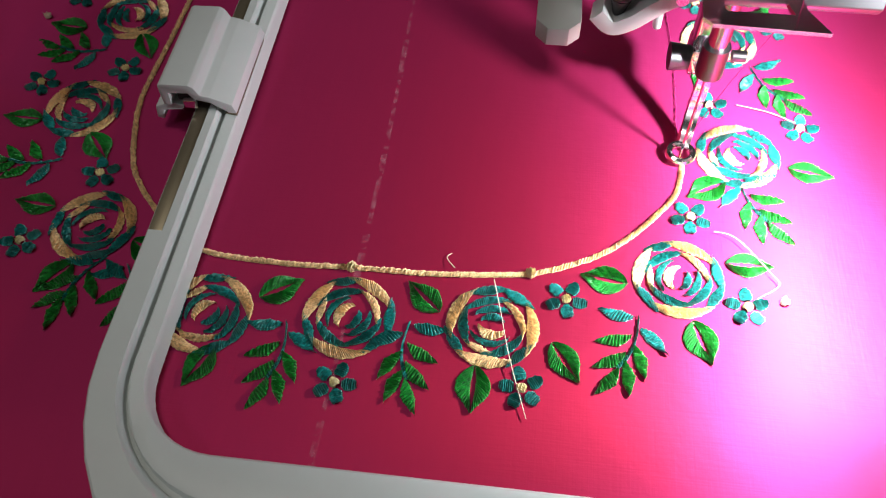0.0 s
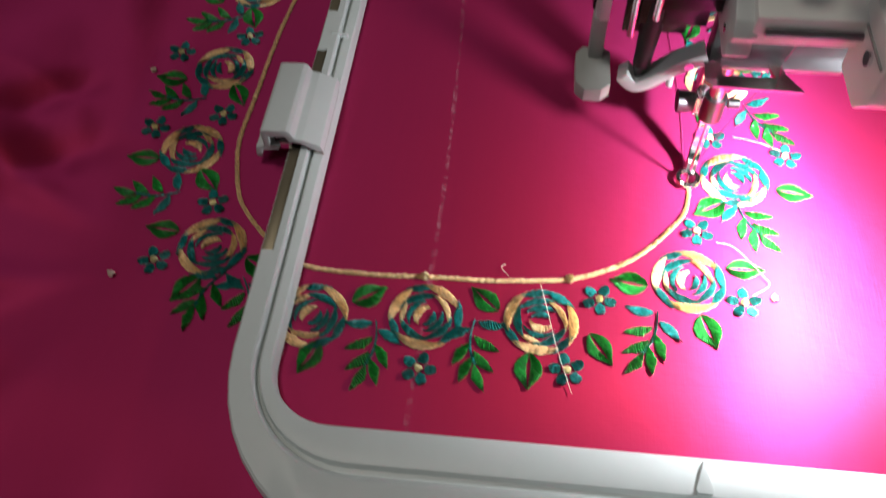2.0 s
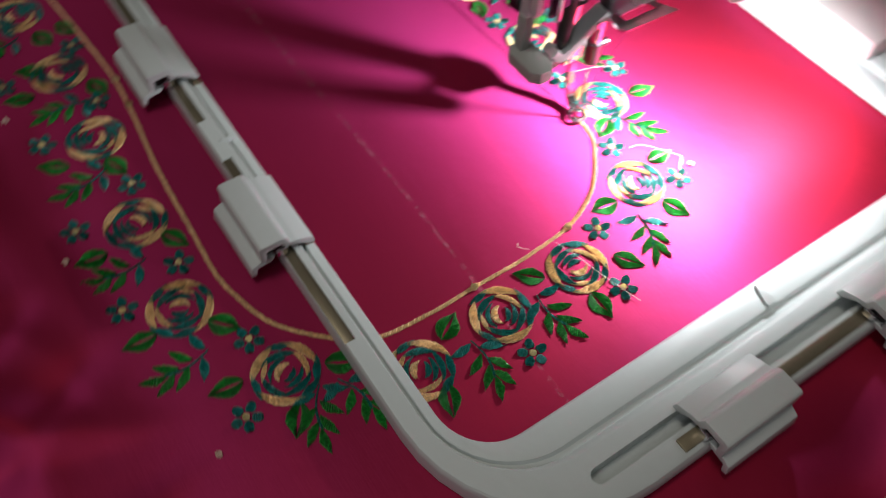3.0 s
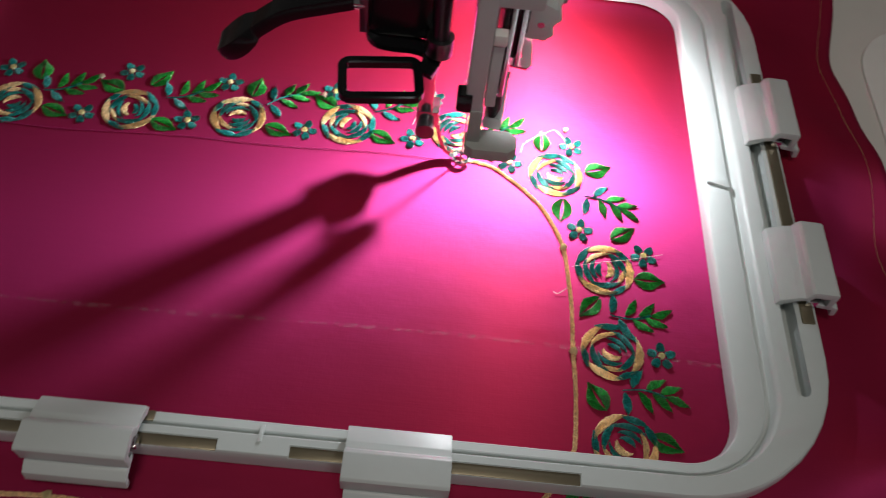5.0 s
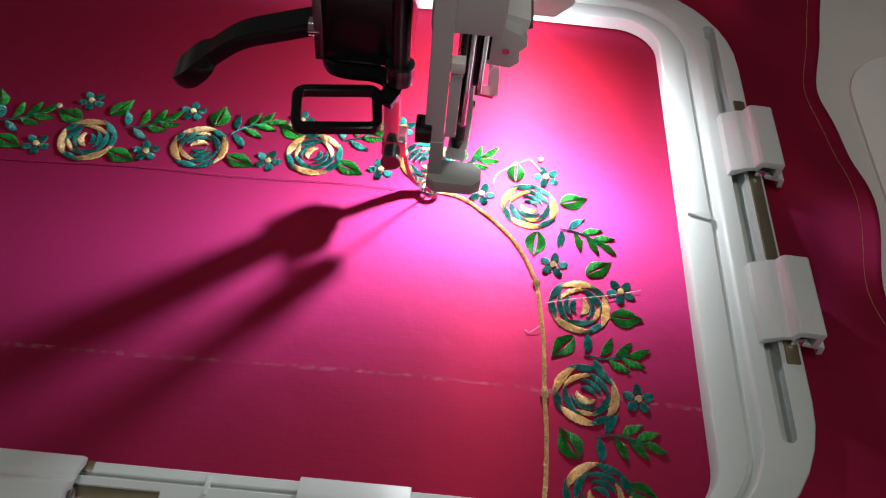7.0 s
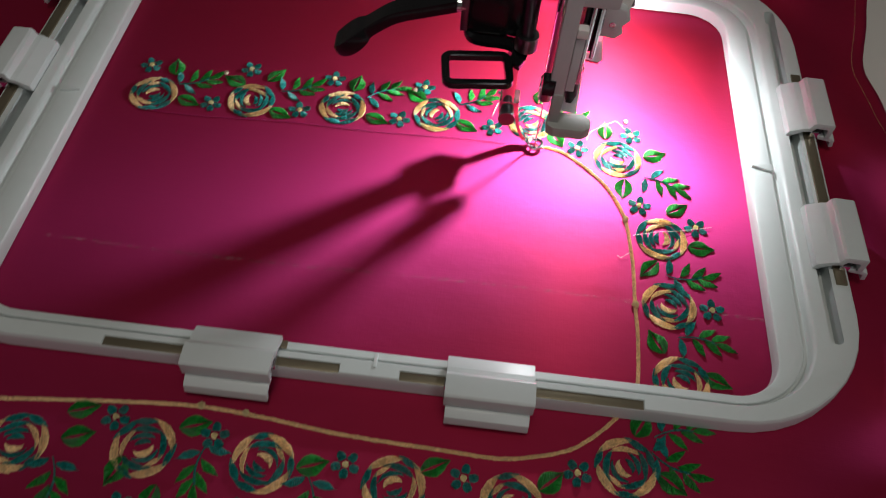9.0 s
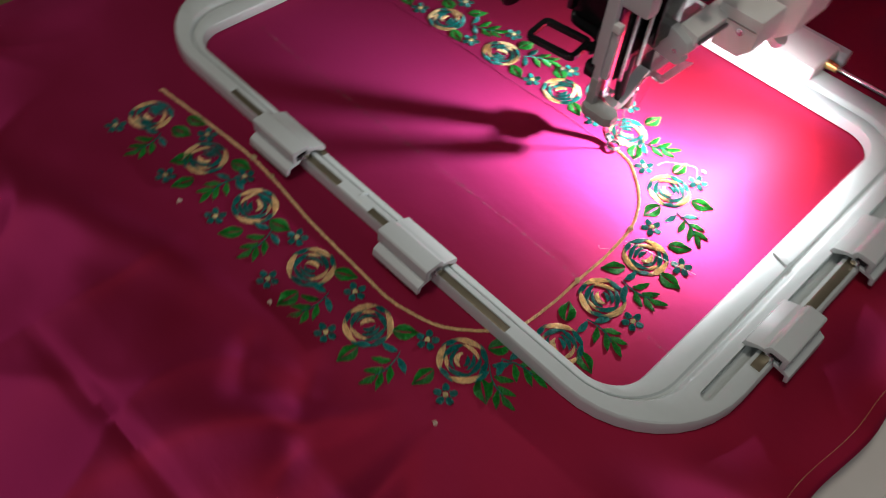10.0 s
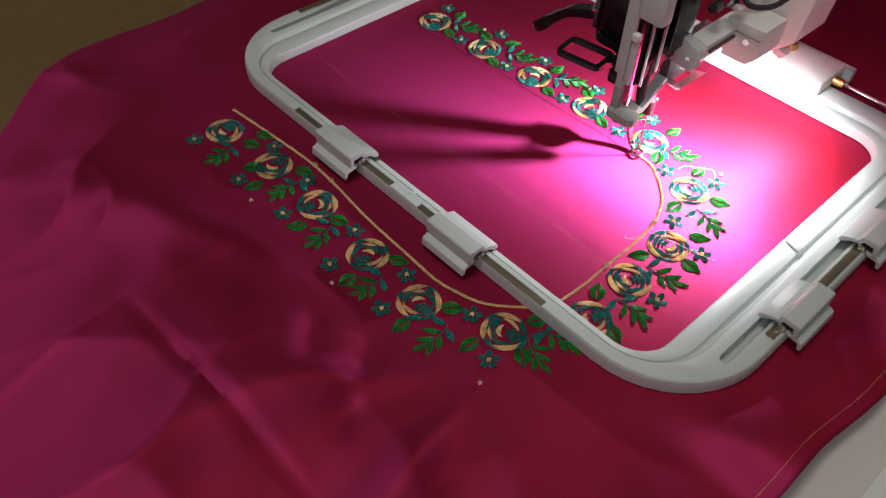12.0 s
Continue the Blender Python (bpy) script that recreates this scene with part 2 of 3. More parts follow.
def beyond(x, y, rect=OUTER):
    """How far (x, y) lies outside a rounded rectangle; negative inside."""
    x0, x1, y0, y1, r = rect
    qx = abs(x - (x0 + x1) / 2) - (x1 - x0) / 2 + r
    qy = abs(y - (y0 + y1) / 2) - (y1 - y0) / 2 + r
    return math.hypot(max(qx, 0), max(qy, 0)) + min(max(qx, qy), 0) - r


def ease(a, b, v):
    t = min(max((v - a) / (b - a), 0), 1)
    return t * t * (3 - 2 * t)


DENTS = ((0.034, -0.194, 0.056, -0.214, 0.0055, 0.0020), (0.060, -0.184, 0.088, -0.220, 0.0065, 0.0024),
         (-0.006, -0.2535, 0.095, -0.2480, 0.0030, 0.0016))


def cloth_z(x, y):
    """Height of the silk: taut in the hoop, loose folds round it."""
    d = beyond(x, y)
    z = 0.0002 * noise.noise((x * 40, y * 40, 1.0)) if d > -0.05 else 0.0
    w = ease(0.030, 0.110, d)
    crease = 1 - abs(noise.noise((x * 8 + y * 5, y * 6 - x * 4, 7.0))) * 2.4
    fold = 0.30 * max(crease, 0) ** 3 + 0.9 * noise.noise((x * 7 + 3, y * 7, 5.0)) + 0.25 * noise.noise((x * 18, y * 9 + 2, 2.0))
    tuck = 1 - abs(noise.noise((x * 11 - y * 6, y * 9 + x * 7, 12.0))) * 3.4
    z += w * (-0.001 + 0.011 * fold + 0.0016 * max(tuck, 0) ** 3 + 0.0010 * noise.noise((x * 34 + y * 20, y * 26, 3.0)))
    side = ease(0.0, 0.03, d) * ease(0.14, 0.19, x)
    z += side * (0.005 * math.sin(y * 52 + 3 * noise.noise((x * 12, y * 12, 4.0))) + 0.004 * noise.noise((x * 26, y * 24, 6.0)))
    ray = math.atan2(y + 0.15, x - 0.10) * 9 + 2.5 * noise.noise((x * 7, y * 7, 15.0))
    pleat = (0.5 + 0.5 * math.sin(ray)) ** 3
    z += ease(0.03, 0.10, d) * ease(-0.16, -0.22, y) * 0.006 * pleat
    # a broad swell in front of the hoop, two short dents and one pressed crease
    z += 0.015 * ease(-0.14, 0.01, x) * ease(0.17, 0.03, x) * ease(-0.165, -0.235, y)
    for x0, y0, x1, y1, wide, deep in DENTS:
        ux, uy = x1 - x0, y1 - y0
        u = ((x - x0) * ux + (y - y0) * uy) / (ux * ux + uy * uy)
        off = ((x - x0) * uy - (y - y0) * ux) / math.hypot(ux, uy)
        z -= deep * math.exp(-(off / wide) ** 2) * ease(-0.25, 0.25, u) * ease(1.25, 0.75, u)
    z -= 0.03 * ease(-0.20, -0.30, x)
    return max(z, -0.0105) if x > -0.185 else max(z, -0.06)


# ---------------------------------------------------------------- support
bm = bmesh.new()
box(bm, (-1.2, -1.1, -0.13), (1.3, 1.2, -0.10), 0.004)
tagged(part("wooden_table", bm, WOOD), "dark brown wooden work table under the machine", "table", kind="structure")
bm = bmesh.new()
box(bm, (-0.19, -0.33, -0.10), (0.46, 0.42, -0.0125), 0.006)
bed = tagged(part("machine_bed", bm, BED), "cream plastic extension bed of the sewing machine", "machine bed")
bm = bmesh.new()
prism(bm, [(0.275 + 0.035 * math.cos(a), 0.0 + (0.09 if math.sin(a) > 0 else -0.09) + 0.035 * math.sin(a)) for a in (2 * math.pi * i / 40 for i in range(40))], "z", -0.0135, -0.0112, 0.0006)
part("raised_panel", bm, WHITE, bed, "paler rounded raised panel")

bm = bmesh.new()
box(bm, (0.250, 0.172, -0.0124), (0.292, 0.210, 0.0050), 0.002)
tagged(part("cable_cover", bm, RUBBER), "dark brown plastic cover at the bed's back edge", "cover")
bm = bmesh.new()
box(bm, (0.2950, 0.165, -0.0124), (0.46, 0.235, 0.0100), 0.004)
tagged(part("back_ledge", bm, BED), "cream plastic raised ledge behind the bed", "ledge")

# ---------------------------------------------------------------- silk
cloth = empty("silk_cloth")
tagged(cloth, "magenta shot silk with floral neckline embroidery, clamped in hoop", "fabric")


def cloth_edges(y):
    right = 0.2215 + 0.003 * math.sin(y * 30 + 2.4) + 0.009 * ease(0.05, 0.16, y) + 0.003 * noise.noise((0.3, y * 25, 0)) - 0.03 * ease(-0.20, -0.36, y)
    left = -0.240 + 0.008 * noise.noise((2.0, y * 9, 0)) + 0.10 * ease(-0.14, -0.31, y) ** 1.3
    return left, right


NX, NY = 230, 260
bm = bmesh.new()
rows = []
for j in range(NY + 1):
    y = -0.37 + 0.72 * j / NY
    left, right = cloth_edges(y)
    rows.append([bm.verts.new((x, y, cloth_z(x, y))) for x in (left + (right - left) * i / NX for i in range(NX + 1))])
for j in range(NY):
    for i in range(NX):
        bm.faces.new((rows[j][i], rows[j][i + 1], rows[j + 1][i + 1], rows[j + 1][i]))
sheet = part("silk_sheet", bm, SILK, cloth)
solid = sheet.modifiers.new("thickness", "SOLIDIFY")
solid.thickness, solid.offset = 0.0003, -1
bm = bmesh.new()
seam = []
for k in range(120):
    y = -0.36 + 0.66 * k / 119
    x = cloth_edges(y)[1] - 0.006
    seam.append((x, y, cloth_z(x, y) + 0.0003))
sweep(bm, seam, circle(0.00006, 6))
part("hem_stitching", bm, GOLD, cloth, "orange hem stitching along the edge")

# ---------------------------------------------------------------- hoop
hoop = empty("embroidery_hoop")
tagged(hoop, "pale grey plastic rectangular embroidery hoop clamped on the silk", "embroidery hoop")
SECTION = [(0, 0.0006), (0, 0.0050), (0.02, 0.0060), (0.05, 0.0064), (0.27, 0.0068), (0.30, 0.0066), (0.325, 0.0052), (0.37, 0.0050),
           (0.40, 0.0066), (0.43, 0.0078), (0.46, 0.0082), (0.93, 0.0082), (0.97, 0.0077), (1.0, 0.0062), (1.0, 0.0006)]
bm = bmesh.new()
loops = [[bm.verts.new((x, y, z)) for x, y in outline(s)] for s, z in SECTION]
n = len(loops[0])
for k in range(len(loops)):
    a, b = loops[k], loops[(k + 1) % len(loops)]
    for i in range(n):
        bm.faces.new((a[i], a[(i + 1) % n], b[(i + 1) % n], b[i]))
bmesh.ops.recalc_face_normals(bm, faces=bm.faces)
body = part("hoop_body", bm, PLASTIC, hoop)
# recesses: slots of the side rails and the beds of the steel strips
bm = bmesh.new()
STRIPS = [(-0.0836, -0.0400), (-0.0300, -0.0025), (0.0176, 0.0400), (0.0560, 0.1003)]


def slot_cut(bm, x, y0, y1, w, z):
    pts = []
    for cy, a0 in ((y1, 0), (y0, 180)):
        for i in range(7):
            a = radians(a0 + 180 * i / 6)
            pts.append((x + w * math.cos(a), cy + w * math.sin(a)))
    prism(bm, pts, "z", z, 0.02)


slot_cut(bm, 0.1708, -0.0830, 0.1020, 0.0024, 0.0018)
slot_cut(bm, -0.1558, -0.0830, 0.0960, 0.0024, 0.0018)
for a, b in STRIPS:
    box(bm, (a, -0.1204, 0.0076), (b, -0.1164, 0.02))
cutter = part("cutter", bm, PLASTIC, None, smooth=False)
cut = body.modifiers.new("slots", "BOOLEAN")
cut.object, cut.operation, cut.solver = cutter, "DIFFERENCE", "EXACT"
done = bpy.data.meshes.new_from_object(body.evaluated_get(bpy.context.evaluated_depsgraph_get()))
body.modifiers.clear()
body.data = done
done.set_sharp_from_angle(angle=radians(32))
bpy.data.objects.remove(cutter)
for a, b in STRIPS:
    bm = bmesh.new()
    box(bm, (a + 0.0002, -0.1199, 0.0066), (b - 0.0002, -0.1166, 0.0079), 0.0002)
    part("steel_strip", bm, STEEL, hoop, "brownish brushed steel strip set in the rail")
for y0, y1 in ((-0.0590, 0.0580),):
    bm = bmesh.new()
    box(bm, (0.1748, y0, 0.0076), (0.1790, y1, 0.0090), 0.0003)
    part("steel_strip", bm, STEEL, hoop)
    bm = bmesh.new()
    box(bm, (-0.1648, y0, 0.0076), (-0.1606, y1, 0.0090), 0.0003)
    part("steel_strip", bm, STEEL, hoop)
# short steel plates on the inner ledge behind the clips
for x in (-0.0362, 0.0482):
    bm = bmesh.new()
    box(bm, (x - 0.0142, -0.1126, 0.0060), (x + 0.0142, -0.1096, 0.0071), 0.0002)
    part("ledge_plate", bm, STEEL, hoop, "brownish steel plate on the inner ledge")
# moulded marks at the middle of the sides
for pts, axis, lo, hi in (([(0.1505, -0.0014), (0.1575, -0.0036), (0.1585, -0.0032), (0.1585, 0.0002), (0.1575, 0.0006)], "z", 0.0055, 0.0079),
                          ([(-0.1164, 0.0062), (-0.1106, 0.0062), (-0.1110, 0.0078), (-0.1164, 0.0086)], "x", 0.0083, 0.0096),
                          ([(-0.1362, -0.0016), (-0.1432, 0.0004), (-0.1442, 0.0000), (-0.1442, -0.0032), (-0.1432, -0.0036)], "z", 0.0055, 0.0079)):
    bm = bmesh.new()
    prism(bm, pts, axis, lo, hi, 0.0002)
    part("centre_mark", bm, PLASTIC, hoop)


def clip():
    """A magnetic clamp, lying along x with its outer side towards -y; its origin is the rail's outer top edge."""
    thing = empty("hoop_clip")
    top = [(0.0105, -0.0004), (0.0098, 0.0024), (0.0045, 0.0046), (0.0022, 0.0050), (0.0012, 0.0074), (0.0000, 0.0082), (-0.0072, 0.0080),
           (-0.0080, 0.0074), (-0.0080, 0.0010), (-0.0060, 0.0010), (-0.0058, 0.0050), (-0.0008, 0.0054), (0.0004, 0.0034), (0.0044, 0.0026), (0.0084, -0.0004)]
    bm = bmesh.new()
    prism(bm, top, "x", -0.0148, 0.0148, 0.0003)
    part("clip_cover", bm, CLIP, thing)
    bm = bmesh.new()
    prism(bm, [(-0.0030, 0.0006), (-0.0085, 0.0004), (-0.0112, -0.0010), (-0.0118, -0.0048), (-0.0100, -0.0052), (-0.0094, -0.0020), (-0.0040, -0.0012)], "x", -0.0140, 0.0140, 0.0003)
    part("clip_lip", bm, CLIP, thing)
    bm = bmesh.new()
    box(bm, (-0.0125, -0.0050, 0.0006), (0.0125, 0.0036, 0.0046), 0.0004)
    part("magnet", bm, RUBBER, thing, "dark magnet under the cover")
    for x in (-0.0152, 0.0152):
        bm = bmesh.new()
        box(bm, (min(x, x * 0.9), -0.0026, 0.0008), (max(x, x * 0.9), 0.0010, 0.0034), 0.0004)
        part("spring_tab", bm, CHROME, thing, "small bright metal tab")
    return thing


first = clip()
tagged(first, "pale grey plastic magnetic clip on the hoop's rail", "hoop clip", group="clips on the hoop")
first.matrix_world = pose(-0.0385, -0.1196, 0.0082)
for m in (pose(0.0482, -0.1196, 0.0082), pose(0.1772, 0.0328, 0.0086, 0, 0, 90), pose(0.1772, -0.0378, 0.0086, 0, 0, 90), pose(-0.1640, 0.0080, 0.0086, 0, 0, -90), pose(-0.1640, 0.0700, 0.0086, 0, 0, -90)):
    copy_thing(first, m)

# carriage connector on the back side
conn = empty("hoop_connector")
tagged(conn, "white plastic connector block joining the hoop to the machine carriage", "connector")
bm = bmesh.new()
box(bm, (0.036, 0.1135, 0.0084), (0.1010, 0.1420, 0.0170), 0.0012)
part("block", bm, WHITE, conn)
bm = bmesh.new()
box(bm, (0.0330, 0.1422, 0.0060), (0.1060, 0.1475, 0.0150), 0.0008)
part("back_plate", bm, GREY, conn)
for x, y in ((0.058, 0.127), (0.068, 0.134)):
    bm = bmesh.new()
    rod(bm, (x, y, 0.0165), (x, y, 0.0205), 0.0052, 0.0046, 24)
    screw = part("thumb_screw", bm, BRASS, conn, "brass thumb screw")
    bm = bmesh.new()
    box(bm, (x - 0.0040, y - 0.0006, 0.0200), (x + 0.0040, y + 0.0006, 0.0214), 0.0002)
    part("screw_slot", bm, DARKSTEEL, screw)
bm = bmesh.new()
rod(bm, (0.050, 0.121, 0.0168), (0.050, 0.121, 0.0196), 0.0032, 0.0030, 20)
part("button", bm, TEALTAG, conn, "small teal plastic button")
bm = bmesh.new()
rod(bm, (0.1005, 0.131, 0.0120), (0.1070, 0.131, 0.0120), 0.0028, 0.0022, 16)
part("pin", bm, BRASS, conn, "brass locating pin")
bm = bmesh.new()
rod(bm, (0.1030, 0.1400, 0.0060), (0.1700, 0.1400, 0.0060), 0.0016, None, 12)
part("guide_rod", bm, CHROME, conn, "bright steel guide rod")

# ---------------------------------------------------------------- machine head
machine = empty("embroidery_machine")
tagged(machine, "embroidery machine head, black levers, chrome bars, pale covers", "sewing machine")
FX, FY = 0.0597, 0.0020
# presser foot: ring, curved arm, clamp screw
bm = bmesh.new()
ring = [(FX + 0.0029 * math.cos(a), FY + 0.0029 * math.sin(a), 0.0022) for a in (2 * math.pi * i / 28 for i in range(28))]
sweep(bm, ring, circle(0.0009, 8), closed=True)
foot = part("presser_foot", bm, CHROME, machine, "chrome open-toe embroidery foot")
bm = bmesh.new()
arm = smooth_path([(FX - 0.0030, FY + 0.0006, 0.0028), (FX - 0.0060, FY + 0.0014, 0.0050), (FX - 0.0085, FY + 0.0020, 0.0105), (FX - 0.0100, FY + 0.0026, 0.0170), (FX - 0.0120, FY + 0.0030, 0.0230)])
sweep(bm, arm, [(-0.0016, -0.0007), (0.0016, -0.0007), (0.0016, 0.0007), (-0.0016, 0.0007)], up=Vector((1, 0, 0)))
part("foot_arm", bm, CHROME, foot)
bm = bmesh.new()
box(bm, (FX - 0.0178, FY - 0.0022, 0.0190), (FX - 0.0095, FY + 0.0062, 0.0265), 0.0010)
clamp = part("foot_clamp", bm, CHROME, machine)
bm = bmesh.new()
rod(bm, (FX - 0.0142, FY - 0.0062, 0.0205), (FX - 0.0142, FY - 0.0020, 0.0205), 0.0034, 0.0030, 20)
part("clamp_screw", bm, DARKSTEEL, clamp, "round dark steel clamp screw")
bm = bmesh.new()
box(bm, (FX - 0.0172, FY - 0.0020, 0.0250), (FX - 0.0120, FY + 0.0036, 0.1000), 0.0008)
part("presser_bar", bm, CHROME, machine, "polished square presser bar")
bm = bmesh.new()
rod(bm, (FX, FY, 0.0004), (FX, FY, 0.0300), 0.0004, None, 10)
part("needle", bm, CHROME, machine, "thin steel needle")
bm = bmesh.new()
rod(bm, (FX, FY, 0.0340), (FX, FY, 0.1300), 0.0022, None, 20)
part("needle_bar", bm, CHROME, machine, "polished round needle bar")
bm = bmesh.new()
rod(bm, (FX, FY, 0.0290), (FX, FY, 0.0370), 0.0030, None, 20)
rod(bm, (FX - 0.001, FY + 0.004, 0.0335), (FX - 0.001, FY + 0.007, 0.0335), 0.0013, None, 14)
part("needle_clamp", bm, DARKSTEEL, machine)

# needle threader: upright pale bar with a flat guard at its foot
bm = bmesh.new()
box(bm, (0.0620, -0.0368, 0.0640), (0.0672, -0.0335, 0.1500), 0.0005)
threader = part("threader_bar", bm, GREY, machine, "grey plastic needle threader bar")
threader.location = (-0.0052, 0.0034, -0.0015)
bm = bmesh.new()
box(bm, (0.0674, -0.0362, 0.0660), (0.0704, -0.0338, 0.0880), 0.0004)
part("threader_slide", bm, GREY, threader)
bm = bmesh.new()
box(bm, (0.0672, -0.0372, 0.0890), (0.0708, -0.0338, 0.0925), 0.0005)
part("slide_catch", bm, WHITE, threader, "small pale catch")
bm = bmesh.new()
prism(bm, [(0.0635, -0.0385), (0.0660, -0.0402), (0.0765, -0.0402), (0.0790, -0.0380), (0.0790, -0.0338), (0.0765, -0.0315), (0.0650, -0.0315), (0.0635, -0.0335)], "z", 0.0478, 0.0520, 0.00025)
part("threader_guard", bm, GUARD, threader, "flat grey guard with cut corners")
bm = bmesh.new()
box(bm, (0.0638, -0.0372, 0.0505), (0.0676, -0.0336, 0.0645), 0.0005)
part("threader_neck", bm, GUARD, threader)
bm = bmesh.new()
box(bm, (0.0595, -0.0375, 0.0640), (0.0640, -0.0328, 0.0705), 0.0006)
part("threader_stop", bm, BLACK, threader, "black plastic stop")

# black buttonhole loop on its curved arm
bm = bmesh.new()
loop_pts = []
turned = pose(0.0316, -0.0222, 0.0604, 0, 0, 8)
for cx, cy, a0 in ((0.0088, -0.0050, -90), (0.0088, 0.0050, 0), (-0.0088, 0.0050, 90), (-0.0088, -0.0050, 180)):
    for i in range(5):
        a = radians(a0 + 22.5 * i)
        loop_pts.append(turned @ Vector((cx + 0.0024 * math.cos(a), cy + 0.0024 * math.sin(a), 0)))
sweep(bm, loop_pts, [(-0.0014, -0.0011), (-0.0010, -0.0015), (0.0010, -0.0015), (0.0014, -0.0011), (0.0014, 0.0011), (0.0010, 0.0015), (-0.0010, 0.0015), (-0.0014, 0.0011)], closed=True)
loop = part("lever_loop", bm, BLACK, machine, "black rectangular wire lever loop")
bm = bmesh.new()
arm = smooth_path([(0.0440, -0.0180, 0.0604), (0.0462, -0.0135, 0.0612), (0.0450, -0.0100, 0.0622), (0.0400, -0.0088, 0.0630), (0.0340, -0.0090, 0.0632), (0.0290, -0.0080, 0.0636), (0.0272, -0.0040, 0.0660)])
sweep(bm, arm, [(-0.0027, -0.0010), (0.0027, -0.0010), (0.0027, 0.0010), (-0.0027, 0.0010)])
part("loop_arm", bm, BLACK, loop)

# black head block and lever with bent tip
bm = bmesh.new()
box(bm, (0.0320, -0.0180, 0.0740), (0.0570, 0.0220, 0.1350), 0.0025)
block = part("head_block", bm, BLACK, machine, "black metal bracket block")
block.location = (-0.0062, 0.0095, -0.0092)
bm = bmesh.new()
box(bm, (0.0300, -0.0195, 0.0760), (0.0326, -0.0130, 0.1300), 0.0005)
part("edge_plate", bm, DARKSTEEL, block, "worn bright plate edge")
bm = bmesh.new()
rod(bm, (0.0285, -0.0170, 0.0855), (0.0315, -0.0170, 0.0855), 0.0026, None, 16)
part("plate_screw", bm, CHROME, block)
bm = bmesh.new()
lever = smooth_path([(-0.0248, 0.0088, 0.0385), (-0.0205, 0.0090, 0.0412), (-0.0150, 0.0092, 0.0462), (-0.0110, 0.0092, 0.0500), (-0.0016, 0.0090, 0.0572), (0.0113, 0.0090, 0.0620), (0.0198, 0.0088, 0.0650), (0.0300, 0.0080, 0.0690)])
k = len(lever)
sweep(bm, lever, [(-0.0040, -0.0022), (0.0040, -0.0022), (0.0046, 0.0), (0.0040, 0.0022), (-0.0040, 0.0022), (-0.0046, 0.0)], scales=[1.05 + 0.45 * math.sin(math.pi * min(1, i / k * 2.6)) for i in range(k)])
part("presser_lever", bm, BLACK, machine, "glossy black presser lever with bent tip")
bm = bmesh.new()
for a, b in (((0.0520, -0.0205, 0.0750), 0.0026), ((0.0520, -0.0205, 0.0770), 0.0026)):
    rod(bm, a, (a[0], a[1], 0.1350), b, None, 18)
    rod(bm, a, (a[0], a[1], a[2] + 0.004), b * 1.6, None, 18)
part("spring_rod", bm, DARKSTEEL, machine, "dark steel guide rods").location = (-0.0040, 0.0095, -0.0115)

# dark runner plates beside the threader
for x0, x1, y0, y1, z0 in ((0.0640, 0.0654, -0.0270, -0.0120, 0.0620), (0.0662, 0.0674, -0.0240, -0.0080, 0.0660), (0.0684, 0.0696, -0.0200, -0.0040, 0.0720), (0.0708, 0.0722, -0.0160, 0.0000, 0.0780)):
    bm = bmesh.new()
    box(bm, (x0, y0, z0), (x1, y1, 0.1500), 0.0004)
    part("runner_plate", bm, BLACK, machine, "dark steel runner plate")
for x, y, z in ((0.0668, -0.0250, 0.0620), (0.0702, -0.0205, 0.0700)):
    bm = bmesh.new()
    rod(bm, (x, y, z), (x, y, 0.1500), 0.0009, None, 12)
    part("guide_pin", bm, CHROME, machine, "thin bright guide pin")
bm = bmesh.new()
rod(bm, (0.0660, -0.0211, 0.0470), (0.0662, -0.0208, 0.0530), 0.0005, 0.0022, 14)
rod(bm, (0.0662, -0.0208, 0.0530), (0.0650, -0.0200, 0.0720), 0.0022, 0.0030, 14)
part("thread_hook", bm, RUBBER, machine, "black tapered thread hook")
bm = bmesh.new()
hook = smooth_path([(0.0660, -0.0250, 0.0500), (0.0664, -0.0218, 0.0474), (0.0668, -0.0182, 0.0492), (0.0670, -0.0125, 0.0545), (0.0668, -0.0060, 0.0580)])
sweep(bm, hook, [(-0.0026, -0.0016), (0.0026, -0.0016), (0.0030, 0.0), (0.0026, 0.0016), (-0.0026, 0.0016), (-0.0030, 0.0)])
guide = part("thread_guide", bm, GREY, machine, "curved off-white thread guide")
bm = bmesh.new()
rod(bm, (0.0680, -0.0138, 0.0545), (0.0684, -0.0132, 0.0480), 0.0013, 0.0008, 12)
part("guide_finger", bm, GREY, guide)
bm = bmesh.new()
rod(bm, (0.0692, -0.0100, 0.0560), (0.0704, -0.0100, 0.0560), 0.0012, None, 14)
part("guide_screw", bm, CHROME, guide)

# open steel guard plate and its dark bracket
bm = bmesh.new()
rim = [(0.0672, -0.0040), (0.0690, -0.0068), (0.0775, -0.0068), (0.0790, -0.0050), (0.0796, 0.0160), (0.0745, 0.0120), (0.0700, 0.0110), (0.0672, 0.0110)]
gap = [(0.0692, -0.0022), (0.0696, -0.0028), (0.0752, -0.0028), (0.0758, -0.0022), (0.0758, 0.0098), (0.0738, 0.0088), (0.0712, 0.0082), (0.0692, 0.0082)]
rings = [[bm.verts.new((x, y, 0.0562 - 0.16 * (x - 0.0672) + dz)) for x, y in pts] for pts, dz in ((rim, 0.0), (rim, 0.0009), (gap, 0.0009), (gap, 0.0))]
for r, q in zip(rings, rings[1:] + rings[:1]):
    for i in range(8):
        bm.faces.new((r[i], r[(i + 1) % 8], q[(i + 1) % 8], q[i]))
